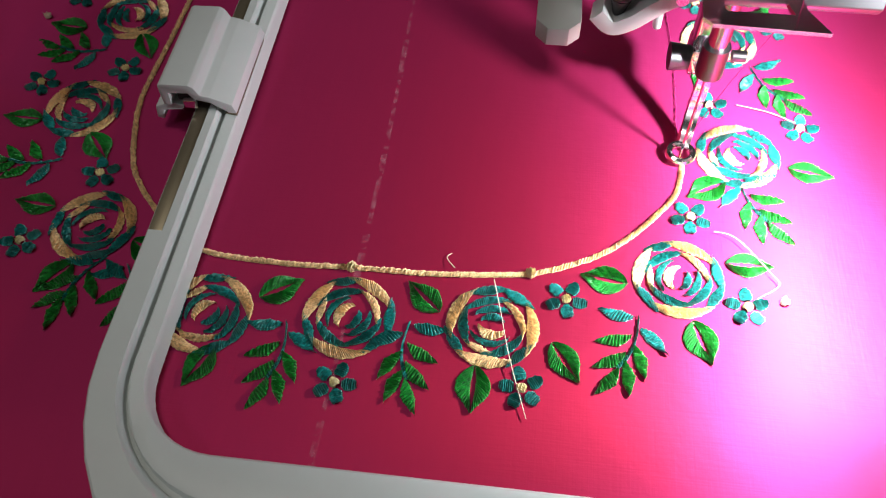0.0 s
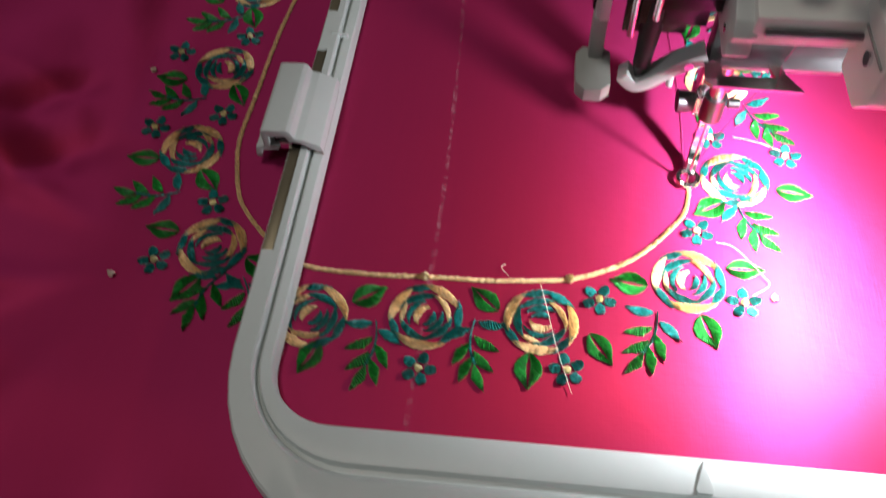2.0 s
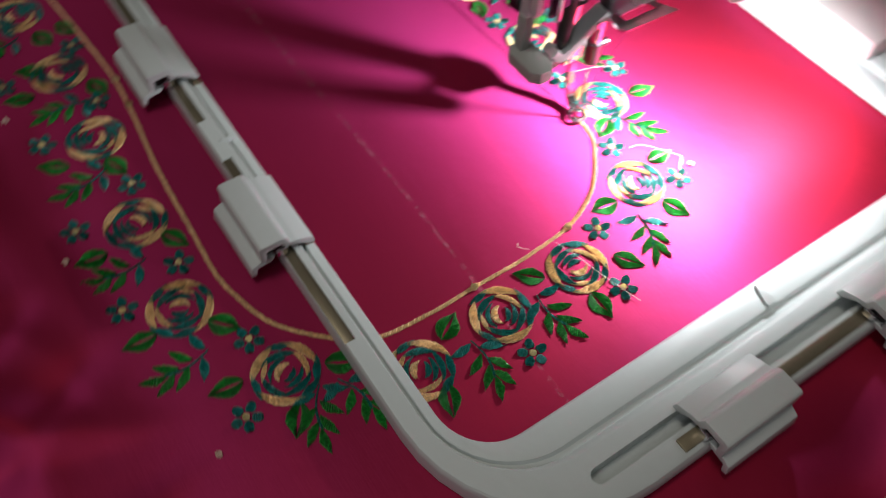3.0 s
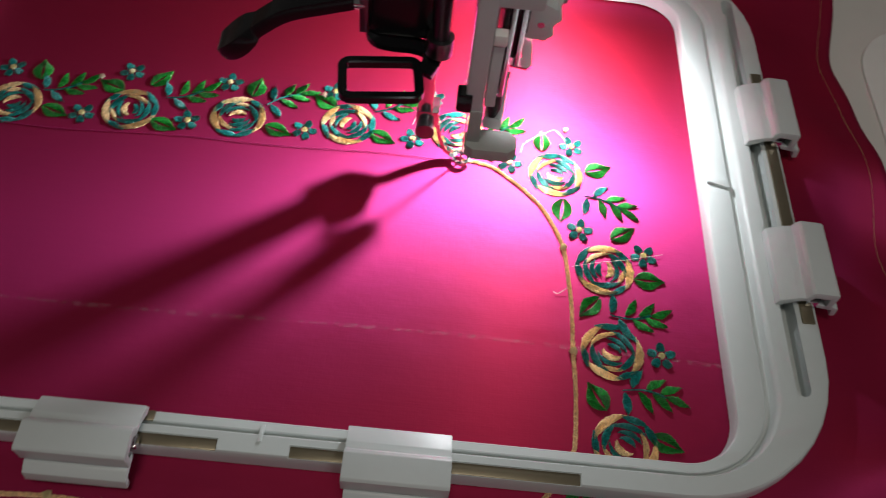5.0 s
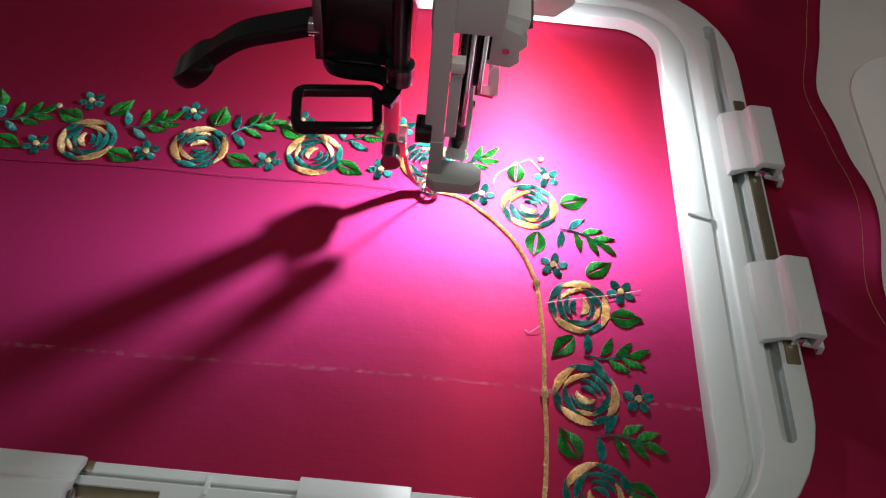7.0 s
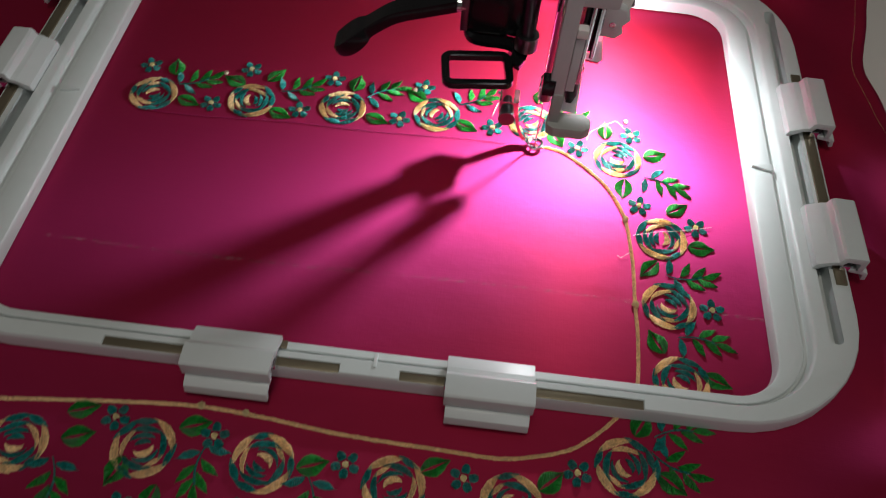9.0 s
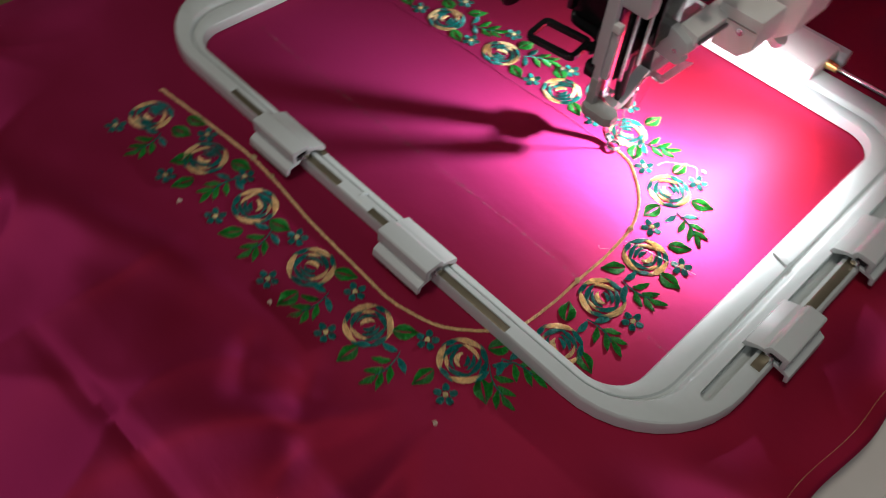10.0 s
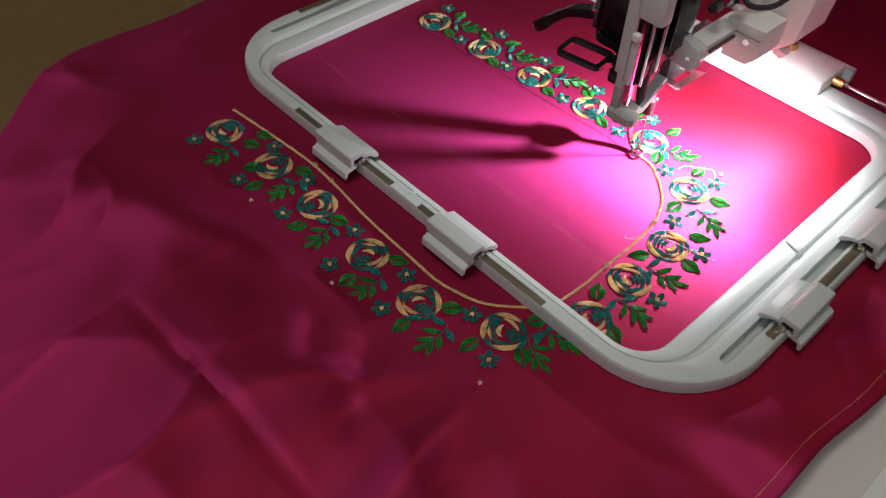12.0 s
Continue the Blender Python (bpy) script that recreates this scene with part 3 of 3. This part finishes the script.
bmesh.ops.recalc_face_normals(bm, faces=bm.faces)
part("finger_guard", bm, CHROME, machine, "bright open steel finger guard").location = (-0.0020, 0.0, 0.0015)
bm = bmesh.new()
prism(bm, [(0.0640, 0.0575), (0.0668, 0.0548), (0.0690, 0.0545), (0.0700, 0.0562), (0.0692, 0.0600), (0.0682, 0.0760), (0.0640, 0.0760)], "y", -0.0058, 0.0262, 0.0005)
part("guard_bracket", bm, DARKSTEEL, machine, "dark shiny steel bracket")
bm = bmesh.new()
prism(bm, [(0.0720, 0.0790), (0.0870, 0.0775), (0.0895, 0.0800), (0.0885, 0.0830), (0.0910, 0.0860), (0.0890, 0.0895), (0.0855, 0.0910), (0.0720, 0.0960)], "y", -0.0140, -0.0085, 0.0008)
lever2 = part("tension_lever", bm, GREY, machine, "grey plastic stepped lever")
lever2.location = (-0.0080, 0.0078, -0.0100)
bm = bmesh.new()
rod(bm, (0.0850, -0.0146, 0.0840), (0.0850, -0.0136, 0.0840), 0.0011, None, 12)
part("lever_pin", bm, CHROME, lever2)
bm = bmesh.new()
prism(bm, [(0.0800, 0.0830), (0.0880, 0.0820), (0.0890, 0.0900), (0.0800, 0.0920)], "y", -0.0084, 0.0300, 0.0006)
beam = part("cross_beam", bm, WHITE, machine, "off-white plastic cross beam")
beam.location = (-0.0060, 0.0060, -0.0080)
bm = bmesh.new()
rod(bm, (0.0892, -0.0060, 0.0862), (0.0892, 0.0290, 0.0862), 0.0009, None, 10)
part("beam_rod", bm, DARKSTEEL, beam)

bm = bmesh.new()
box(bm, (0.0615, -0.0345, 0.0990), (0.0790, -0.0270, 0.1130), 0.0012)
part("threader_head", bm, GREY, threader)
bm = bmesh.new()
prism(bm, [(0.0750, 0.0900), (0.0840, 0.0925), (0.0835, 0.0985), (0.0790, 0.0990)], "y", 0.0180, 0.0190, 0.0003)
tab = part("spring_plate", bm, CHROME, machine, "bright bent spring plate")
bm = bmesh.new()
rod(bm, (0.0800, 0.0178, 0.0955), (0.0800, 0.0182, 0.0955), 0.0011, None, 14)
part("rivet", bm, RUBBER, tab)
for k, (x, y, z) in enumerate(((0.0770, 0.0080, 0.0960), (0.0735, 0.0120, 0.1020), (0.0800, 0.0150, 0.1060))):
    bm = bmesh.new()
    rod(bm, (x, y, z), (x, y - 0.0050, z), 0.0026 + 0.0004 * k, None, 18)
    bolt = part("head_bolt", bm, (DARKSTEEL, BLACK, CHROME)[k], machine, "round steel bolt")
    bm = bmesh.new()
    box(bm, (x - 0.0020, y - 0.0056, z - 0.0003), (x + 0.0020, y - 0.0049, z + 0.0003), 0.0001)
    part("bolt_slot", bm, RUBBER, bolt)
bm = bmesh.new()
sweep(bm, smooth_path([(0.0740, 0.0260, 0.1250), (0.0800, 0.0180, 0.1080), (0.0880, 0.0120, 0.1000), (0.1000, 0.0160, 0.1040), (0.1060, 0.0300, 0.1200)], 6), circle(0.0013, 8))
part("lamp_cable", bm, RUBBER, machine, "thin black lamp cable")

# pale lamp cover, back plate with wheels, housing
bm = bmesh.new()
prism(bm, [(0.0880, 0.0765), (0.1010, 0.0765), (0.1060, 0.0820), (0.1060, 0.0960), (0.0860, 0.0960)], "y", 0.0140, 0.0330, 0.0008)
cover = part("lamp_cover", bm, WHITE, machine, "off-white plastic lamp cover")
cover.location = (-0.0085, 0.0058, -0.0095)
bm = bmesh.new()
rod(bm, (0.0985, 0.0141, 0.0880), (0.0985, 0.0132, 0.0880), 0.0016, None, 16)
part("cover_screw", bm, CHROME, cover)
bm = bmesh.new()
box(bm, (0.0862, 0.0136, 0.0905), (0.1050, 0.0141, 0.0911), 0.0001)
part("cover_seam", bm, GUARD, cover)
bm = bmesh.new()
prism(bm, [(0.0860, 0.0740), (0.1020, 0.0740), (0.1120, 0.0840), (0.1180, 0.1500), (0.0860, 0.1500)], "y", 0.0334, 0.0620, 0.0012)
part("side_cover", bm, WHITE, machine, "off-white plastic side cover").location = (-0.0080, 0.0062, -0.0080)
bm = bmesh.new()
box(bm, (0.0600, 0.0300, 0.0900), (0.0856, 0.0330, 0.1700), 0.0006)
plate = part("back_plate", bm, WHITE, machine, "pale metal mechanism plate")
for x, z, r, mat in ((0.0720, 0.0980, 0.0034, DARKSTEEL), (0.0790, 0.1040, 0.0042, RUBBER), (0.0700, 0.1090, 0.0034, CHROME), (0.0770, 0.1160, 0.0052, DARKSTEEL), (0.0680, 0.1200, 0.0040, CHROME)):
    bm = bmesh.new()
    rod(bm, (x, 0.0302, z), (x, 0.0250, z), r, r * 0.92, 22)
    wheel = part("drive_wheel", bm, mat, plate, "small round drive wheel")
    bm = bmesh.new()
    rod(bm, (x, 0.0250, z), (x, 0.0235, z), r * 0.5, None, 14)
    part("hub", bm, CHROME, wheel)
bm = bmesh.new()
box(bm, (0.0200, 0.0640, 0.1000), (0.1300, 0.3400, 0.2400), 0.010)
part("head_housing", bm, WHITE, machine, "off-white machine head housing")
bm = bmesh.new()
box(bm, (0.0200, 0.3000, -0.0130), (0.1300, 0.3900, 0.2400), 0.010)
part("column", bm, WHITE, machine, "off-white machine column")
bm = bmesh.new()
rod(bm, LED + Vector((0, 0, 0.0010)), LED + Vector((0, 0, 0.0030)), 0.0035, None, 16)
part("led_lens", bm, LENS, machine, "white glowing lamp lens")
bm = bmesh.new()
rod(bm, LED + Vector((0, 0, 0.0028)), LED + Vector((0.002, 0, 0.0060)), 0.0045, None, 16)
part("led_socket", bm, WHITE, machine)

# ---------------------------------------------------------------- embroidery
rnd = random.Random(7)


def ribs(bm, ends, h, close=0.04):
    """A sheet of threads lying side by side; ends gives the two ends of each thread."""
    lines = []
    for k, (a, c) in enumerate(ends):
        a, c = Vector((a[0], a[1], 0)), Vector((c[0], c[1], 0))
        crest = h * rnd.uniform(0.65, 1.3)
        if k:
            pa, pc = ends[k - 1]
            va, vc = (Vector((pa[0], pa[1], 0)) + a) / 2, (Vector((pc[0], pc[1], 0)) + c) / 2
            trim = (vc - va) * 0.05
            lines.append((va + trim, vc - trim, h * close))
        lines.append((a, c, crest))
    rows = []
    for a, c, z in lines:
        rows.append([bm.verts.new((a + (c - a) * t) + Vector((0, 0, z * k))) for t, k in ((0, 0.0), (0.12, 0.7), (0.5, 1.0), (0.88, 0.7), (1, 0.0))])
    for r, q in zip(rows, rows[1:]):
        for s in range(4):
            bm.faces.new((r[s], r[s + 1], q[s + 1], q[s]))
    bmesh.ops.recalc_face_normals(bm, faces=bm.faces)
    up = sum(f.normal.z for f in bm.faces)
    if up < 0:
        bmesh.ops.reverse_faces(bm, faces=bm.faces)


def satin(bm, left, right, n, h=0.00075, slant=0.06):
    """n threads side by side from the curve left(t) to the curve right(t)."""
    ends = []
    for i in range(n):
        t = (i + 0.5) / n
        a = left(min(max(t - slant, 0), 1))
        c = right(min(max(t + slant, 0), 1))
        a, c = Vector((*a, 0)), Vector((*c, 0))
        j = (c - a).normalized() * 0.00014 if (c - a).length > 1e-6 else Vector((0, 0, 0))
        ends.append((a - j * rnd.uniform(-1, 1.4), c + j * rnd.uniform(-1, 1.4)))
    ribs(bm, ends, h)


def petal_mesh(name, mat, left, right, n, **kw):
    bm = bmesh.new()
    satin(bm, left, right, n, **kw)
    mesh = bpy.data.meshes.new(name)
    bm.to_mesh(mesh)
    bm.free()
    mesh.materials.append(mat)
    return mesh


def crescent(r, a0, a1, wide, cx=0.0, cy=0.0, bulge=0.0, spin=0.0):
    """The two edges of a crescent petal on a circle."""
    def edge(k):
        def f(t):
            a = radians(a0 + (a1 - a0) * t)
            q = r - k * wide * math.sin(math.pi * (0.02 + 0.96 * t)) ** 0.95 + bulge * math.sin(math.pi * t) + spin * (0.5 - t)
            return cx + q * math.cos(a), cy + q * math.sin(a)
        return f
    return edge(0.0), edge(1.0)


ROSE = [  # colour, radius, start, end, width, bulge, spiral
    (GOLD, 9.9, 112, 206, 2.9, 0.5, 0.5), (TEAL, 10.2, 186, 238, 2.3, 0.1, 0.6), (GOLD, 9.8, 222, 304, 3.1, 0.5, 0.6),
    (TEAL, 10.1, 290, 338, 2.4, 0.2, 0.6), (GOLD, 9.9, -42, 44, 2.9, 0.5, 0.5), (TEAL, 10.2, 28, 84, 2.7, 0.3, 0.7), (TEAL, 10.0, 70, 126, 2.5, 0.3, 0.6),
    (TEAL, 7.2, 58, 150, 2.2, 0.4, 0.6), (TEAL, 7.2, 138, 232, 2.3, 0.3, 0.6), (GOLD, 7.0, 214, 276, 1.7, 0.2, 0.4), (TEAL, 7.2, 254, 352, 2.4, 0.4, 0.6),
    (GOLD, 7.0, -22, 76, 1.9, 0.3, 0.5),
    (TEAL, 4.9, 38, 150, 1.9, 0.4, 0.4), (TEAL, 4.9, 200, 330, 1.6, 0.3, 0.3), (TEAL, 2.9, 20, 160, 2.0, 0.3, 0.0),
]


def rose_meshes():
    out = []
    for mat, r, a0, a1, w, b, spin in ROSE:
        left, right = crescent(r / 1000, a0, a1, w / 1000, bulge=b / 1000, spin=spin / 1000)
        n = max(12, int(abs(radians(a1 - a0)) * r / 0.50))
        out.append(petal_mesh("rose_petal", mat, left, right, n))
    left, right = crescent(0.0032, 178, 350, 0.0026, bulge=0.0003)
    out.append(petal_mesh("rose_heart", GOLD, left, right, 11))
    return out


ROSE_MESHES = [rose_meshes(), rose_meshes()]


def leaf_half(sign, long, wide, gap):
    def rib(t):
        return (-long / 2 + long * (0.06 + 0.84 * t), sign * gap * math.sin(math.pi * t))

    def rim(t):
        return (-long / 2 + long * t, sign * (0.0001 + wide / 2 * math.sin(math.pi * t ** 0.9) ** 1.3))
    return rib, rim


LEAF_MESHES = [[petal_mesh("leaf_half", GREEN, *leaf_half(s, 0.0116, wide, 0.0005), 20, slant=0.10) for s in (1, -1)] for wide in (0.0076, 0.0066)]
LEAFLET = petal_mesh("leaflet", GREEN, *leaf_half(1, 0.0070, 0.0031, -0.0008), 12)
LEAFLET_TEAL = petal_mesh("leaflet", TEAL, *leaf_half(1, 0.0068, 0.0031, -0.0008), 12)


def ellipse_petal():
    def left(t):
        return (0.0014 + 0.0036 * t, 0.00155 * math.sin(math.pi * (0.08 + 0.86 * t)) ** 0.7)

    def right(t):
        return (0.0014 + 0.0036 * t, -0.00155 * math.sin(math.pi * (0.08 + 0.86 * t)) ** 0.7)
    return left, right


FLOWER_PETAL = petal_mesh("flower_petal", TEAL, *ellipse_petal(), 8, slant=0.02)


def blob_ends(r, n, turn):
    out = []
    for i in range(n):
        u = -1 + 2 * (i + 0.5) / n
        w = r * math.sqrt(1 - u * u) * rnd.uniform(0.85, 1.2)
        p, q = Vector((u * r, -w, 0)), Vector((u * r, w, 0))
        m = pose(0, 0, 0, 0, 0, turn)
        out.append((m @ p, m @ q))
    return out


def knot_mesh(name="flower_heart", r=0.00125, h=0.0011, turn=30):
    bm = bmesh.new()
    ribs(bm, blob_ends(r, 7, turn), h, 0.45)
    mesh = bpy.data.meshes.new(name)
    bm.to_mesh(mesh)
    bm.free()
    mesh.materials.append(PALEGOLD)
    return mesh


KNOT = knot_mesh()


def stem_mesh():
    bm = bmesh.new()
    ends = []
    for i in range(24):
        t = i / 23
        x, y = -0.0060 + 0.0110 * t, 0.0016 * math.sin(2.6 * t)
        ends.append(((x - 0.0003, y - 0.00030), (x + 0.0003, y + 0.00030)))
    ribs(bm, ends, 0.0005)
    mesh = bpy.data.meshes.new("stem")
    bm.to_mesh(mesh)
    bm.free()
    mesh.materials.append(TEAL)
    return mesh


STEM = stem_mesh()


def on_cloth(name, x, y, angle, flip=False, lift=0.0003):
    """An empty lying on the silk, turned with its slope."""
    e = 0.006
    nx, ny = (cloth_z(x - e, y) - cloth_z(x + e, y)) / (2 * e), (cloth_z(x, y - e) - cloth_z(x, y + e)) / (2 * e)
    tilt = Vector((0, 0, 1)).rotation_difference(Vector((nx, ny, 1)).normalized()).to_matrix().to_4x4()
    ob = empty(name)
    ob.parent = cloth
    ob.matrix_world = Matrix.Translation((x, y, cloth_z(x, y) + lift)) @ tilt @ pose(0, 0, 0, 0, 0, angle) @ Matrix.Diagonal((1, -1 if flip else 1, 1, 1))
    return ob


def sub(name, mesh, parent, m=None):
    ob = new(name, mesh)
    ob.parent = parent
    if m is not None:
        ob.matrix_local = m
    return ob


ROSES = [  # x, y, turn
    (-0.1013, -0.1543, 10), (-0.0608, -0.1508, 200), (-0.022, -0.1509, 150), (0.0208, -0.1533, 20), (0.0584, -0.1544, 250), (0.0953, -0.1376, 120),
    (0.1159, -0.1037, 330), (0.1134, -0.0721, 150), (0.1123, -0.0404, 90), (0.0956, 0.0003, 160), (0.0575, 0.0165, 40), (0.0159, 0.0148, 60),
    (-0.0257, 0.0126, 200), (-0.0659, 0.0106, 100), (-0.1088, 0.0081, 220)]
for i, (x, y, a) in enumerate(ROSES):
    rose = on_cloth("embroidered_rose", x, y, a, flip=i % 2 == 1)
    tagged(rose, "rose of gold and teal satin stitches")
    for mesh in ROSE_MESHES[i % 2]:
        sub("heart" if "heart" in mesh.name else "petal", mesh, rose)

FLOWERS = [
    (0.1294, -0.0721), (0.1263, -0.0331), (0.1039, -0.0247), (0.1017, 0.015), (0.0782, 0.0038), (0.047, 0.033), (0.1017, -0.1532), (0.0499, -0.1693),
    (0.0795, -0.1416), (0.0428, -0.148), (0.041, 0.0105), (-0, 0.0092), (-0.0438, 0.0077), (-0.0825, 0.0058), (-0.0321, 0.0297), (-0.0703, 0.0299),
    (-0.1043, -0.171), (-0.0623, -0.1706), (-0.0281, -0.1677), (0.0139, -0.1708), (-0.0727, -0.1418), (-0.0393, -0.1441), (0.0045, -0.1482),
    (0.0087, 0.0309), (-0.115, 0.0254)]
for i, (x, y) in enumerate(FLOWERS):
    flower = on_cloth("embroidered_flower", x, y, 18 + 31 * i)
    tagged(flower, "small teal five-petalled flower with gold heart")
    for k in range(5):
        sub("petal", FLOWER_PETAL, flower, pose(0, 0, 0, 0, 0, 72 * k))
    sub("heart", KNOT, flower, pose(0, 0, 0.0002))

LEAVES = [  # x, y, turn
    (0.108, -0.0886, 122), (0.1067, -0.0559, 228), (0.0977, -0.0161, -97), (0.0904, 0.0162, 90), (0.1113, 0.0046, 20), (0.1192, -0.0244, 34),
    (0.1274, -0.0432, 0), (0.1285, -0.1018, -23), (0.1103, -0.1413, -35), (0.063, -0.1689, -90), (0.0708, -0.1456, 42), (0.0904, -0.154, -95),
    (0.069, 0.0083, -58), (0.0613, 0.0335, 80), (0.0269, -0.1703, -90), (-0.0586, 0.0278, 54), (-0.0757, 0.0217, 160), (-0.0521, 0.0045, -20),
    (-0.0217, 0.0285, 80), (-0.01, 0.0078, -20), (0.0058, 0.0251, 150), (0.0293, 0.0097, -25), (-0.0061, -0.1497, 20), (0.0331, -0.1452, 30),
    (0.1011, -0.122, 60), (-0.0165, -0.1675, -120), (-0.0465, -0.1412, 20), (-0.0842, -0.1402, 20), (-0.0669, -0.1592, -110),
    (-0.0537, -0.1672, -100), (-0.1037, 0.0259, 100), (-0.0928, 0.0058, -20), (-0.0827, -0.1495, 20)]
for i, (x, y, a) in enumerate(LEAVES):
    leaf = on_cloth("embroidered_leaf", x, y, a)
    tagged(leaf, "green satin-stitched leaf with open midrib")
    for mesh in LEAF_MESHES[i % 2]:
        sub("half", mesh, leaf)

SPRIGS = [
    (0.1236, -0.0867, -10), (0.1209, -0.0571, 10), (0.1135, -0.0119, -25), (0.0717, 0.0201, 30), (0.0763, -0.1608, -90), (0.111, -0.1338, -20),
    (0.0351, -0.1636, -95), (-0.0476, 0.022, 30), (-0.009, 0.0237, 25), (0.0312, 0.0274, 40), (-0.0054, -0.1606, -80), (-0.0405, -0.1547, -85),
    (-0.0865, -0.1647, -80), (-0.0933, 0.0193, 30), (0.1128, -0.1242, 10)]
for i, (x, y, a) in enumerate(SPRIGS):
    sprig = on_cloth("embroidered_sprig", x, y, a, flip=i % 2 == 1)
    sprig.matrix_world = sprig.matrix_world @ Matrix.Scale(1.26, 4)
    tagged(sprig, "green and teal sprig of narrow leaves")
    sub("stem", STEM, sprig)
    for k in range(6):
        side, along = (1 if k % 2 else -1), -0.0058 + 0.0017 * k
        turn = side * (66 - 6 * k) + (-8, 10, 4, -6, 8, -4)[k]
        root = 0.0012 * math.sin(2.6 * (along + 0.0060) / 0.0110)
        sub("leaflet", LEAFLET_TEAL if k < 2 else LEAFLET, sprig, pose(along + 0.0037 * math.cos(radians(turn)), root + 0.0037 * math.sin(radians(turn)), 0, 0, 0, turn))
    sub("leaflet", LEAFLET, sprig, pose(0.0078, 0.0004, 0, 0, 0, -12))

# gold cord along the neckline
CORD = [
    (-0.1151, -0.1404), (-0.084, -0.1372), (-0.0501, -0.1345), (-0.0247, -0.1357), (0.0015, -0.1382), (0.0335, -0.1393), (0.0519, -0.1399),
    (0.0632, -0.1382), (0.0786, -0.1329), (0.0922, -0.1208), (0.0996, -0.1093), (0.1011, -0.0896), (0.1006, -0.0736), (0.1004, -0.0562),
    (0.0992, -0.0419), (0.098, -0.0329), (0.0947, -0.0241), (0.0904, -0.0162), (0.0844, -0.0094), (0.0781, -0.0039), (0.0717, 0.0005),
    (0.0648, 0.0023), (0.0601, 0.0026)]
path = smooth_path([(x, y, 0) for x, y in CORD], 40)
bm = bmesh.new()
ends = []
run = 0.0
for a, c in zip(path, path[1:]):
    d = c - a
    run += d.length
    while run > 0.00070:
        run -= 0.00070
        ahead = d.normalized()
        side = Vector((-ahead.y, ahead.x, 0)) * 0.00070
        ends.append((c - side * rnd.uniform(0.85, 1.2) - ahead * 0.0006, c + side * rnd.uniform(0.85, 1.2) + ahead * 0.0006))
ribs(bm, ends, 0.0009)
for v in bm.verts:
    v.co.z += cloth_z(v.co.x, v.co.y) + 0.0003
cord = part("gold_cord", bm, GOLD, cloth, "raised gold satin-stitch cord along the neckline", smooth=False)

# running stitch that marks the rest of the neckline
bm = bmesh.new()
sweep(bm, [(-0.0009, 0, 0), (-0.0006, 0, 0.00025), (0.0006, 0, 0.00025), (0.0009, 0, 0)], circle(0.00018, 6))
dash = bpy.data.meshes.new("running_stitch")
bm.to_mesh(dash)
bm.free()
dash.materials.append(PINKTHREAD)
for k in range(64):
    x = 0.054 - 0.0026 * k
    y = 0.0014 + 0.0006 * math.sin(k * 0.2) - 0.0035 * ease(0.03, -0.11, x)
    sub("running_stitch", dash, cloth, pose(x, y, 0.0003, 0, 0, rnd.uniform(-6, 6)))

# chalk guide line
x = -0.124
while x < 0.146:
    w = rnd.uniform(0.004, 0.016)
    y = -0.0728 + 0.0012 * math.sin(x * 25)
    y2 = -0.0728 + 0.0012 * math.sin((x + w) * 25)
    t = rnd.uniform(0.0004, 0.0009)
    bm = bmesh.new()
    bm.faces.new([bm.verts.new(p) for p in ((x, y - t, 0.0003), (x + w, y2 - t, 0.0003), (x + w, y2 + t, 0.0003), (x, y + t, 0.0003))])
    part("chalk_dash", bm, CHALK, cloth)
    x += w + rnd.uniform(0.0004, 0.003)


def loose_thread(points, mat=LOOSE, r=0.00010, name="loose_thread", label="loose pale thread end on the embroidery"):
    bm = bmesh.new()
    sweep(bm, smooth_path([(x, y, cloth_z(x, y) + z) for x, y, z in points], 6), circle(r, 6))
    part(name, bm, mat, cloth, label)


loose_thread([(0.0821, 0.0089, 0.001), (0.0840, 0.0139, 0.0015), (0.0928, 0.0209, 0.0012), (0.0957, 0.0222, 0.001), (0.0996, 0.0172, 0.001)])
loose_thread([(0.1009, -0.0409, 0.0012), (0.1099, -0.0387, 0.002), (0.1199, -0.0362, 0.0016), (0.1331, -0.0318, 0.0008)])
loose_thread([(0.0404, 0.0175, 0.001), (0.0424, 0.0253, 0.0012), (0.0452, 0.0320, 0.0008)])
loose_thread([(0.0989, -0.0501, 0.0015), (0.0958, -0.0522, 0.0006), (0.0943, -0.0512, 0.0004)])
TIE = knot_mesh("tie_off", 0.0013, 0.0016, 70)
BUD = knot_mesh("bud", 0.0011, 0.0014, 15)
BUD.materials[0] = LOOSE
for name, mesh, places in (("tie_off_knot", TIE, ((0.1006, -0.0736), (0.0980, -0.0329), (-0.0463, -0.1342), (-0.0313, -0.1349))),
                           ("stitched_bud", BUD, ((0.0996, 0.0233), (0.1075, -0.1642), (0.0245, -0.1775), (-0.0445, -0.1748), (-0.0811, 0.0257), (0.0048, 0.0280)))):
    for k, (x, y) in enumerate(places):
        sub(name, mesh, cloth, pose(x, y, cloth_z(x, y) + 0.0004, 0, 0, 50 * k))
# upper thread running down to the needle
bm = bmesh.new()
sweep(bm, smooth_path([(FX, FY, 0.006), (FX + 0.004, FY + 0.004, 0.030), (FX + 0.010, FY + 0.010, 0.060), (FX + 0.016, FY + 0.016, 0.100)], 4), circle(0.00010, 6))
part("upper_thread", bm, PINKTHREAD, machine, "dark pink upper thread")
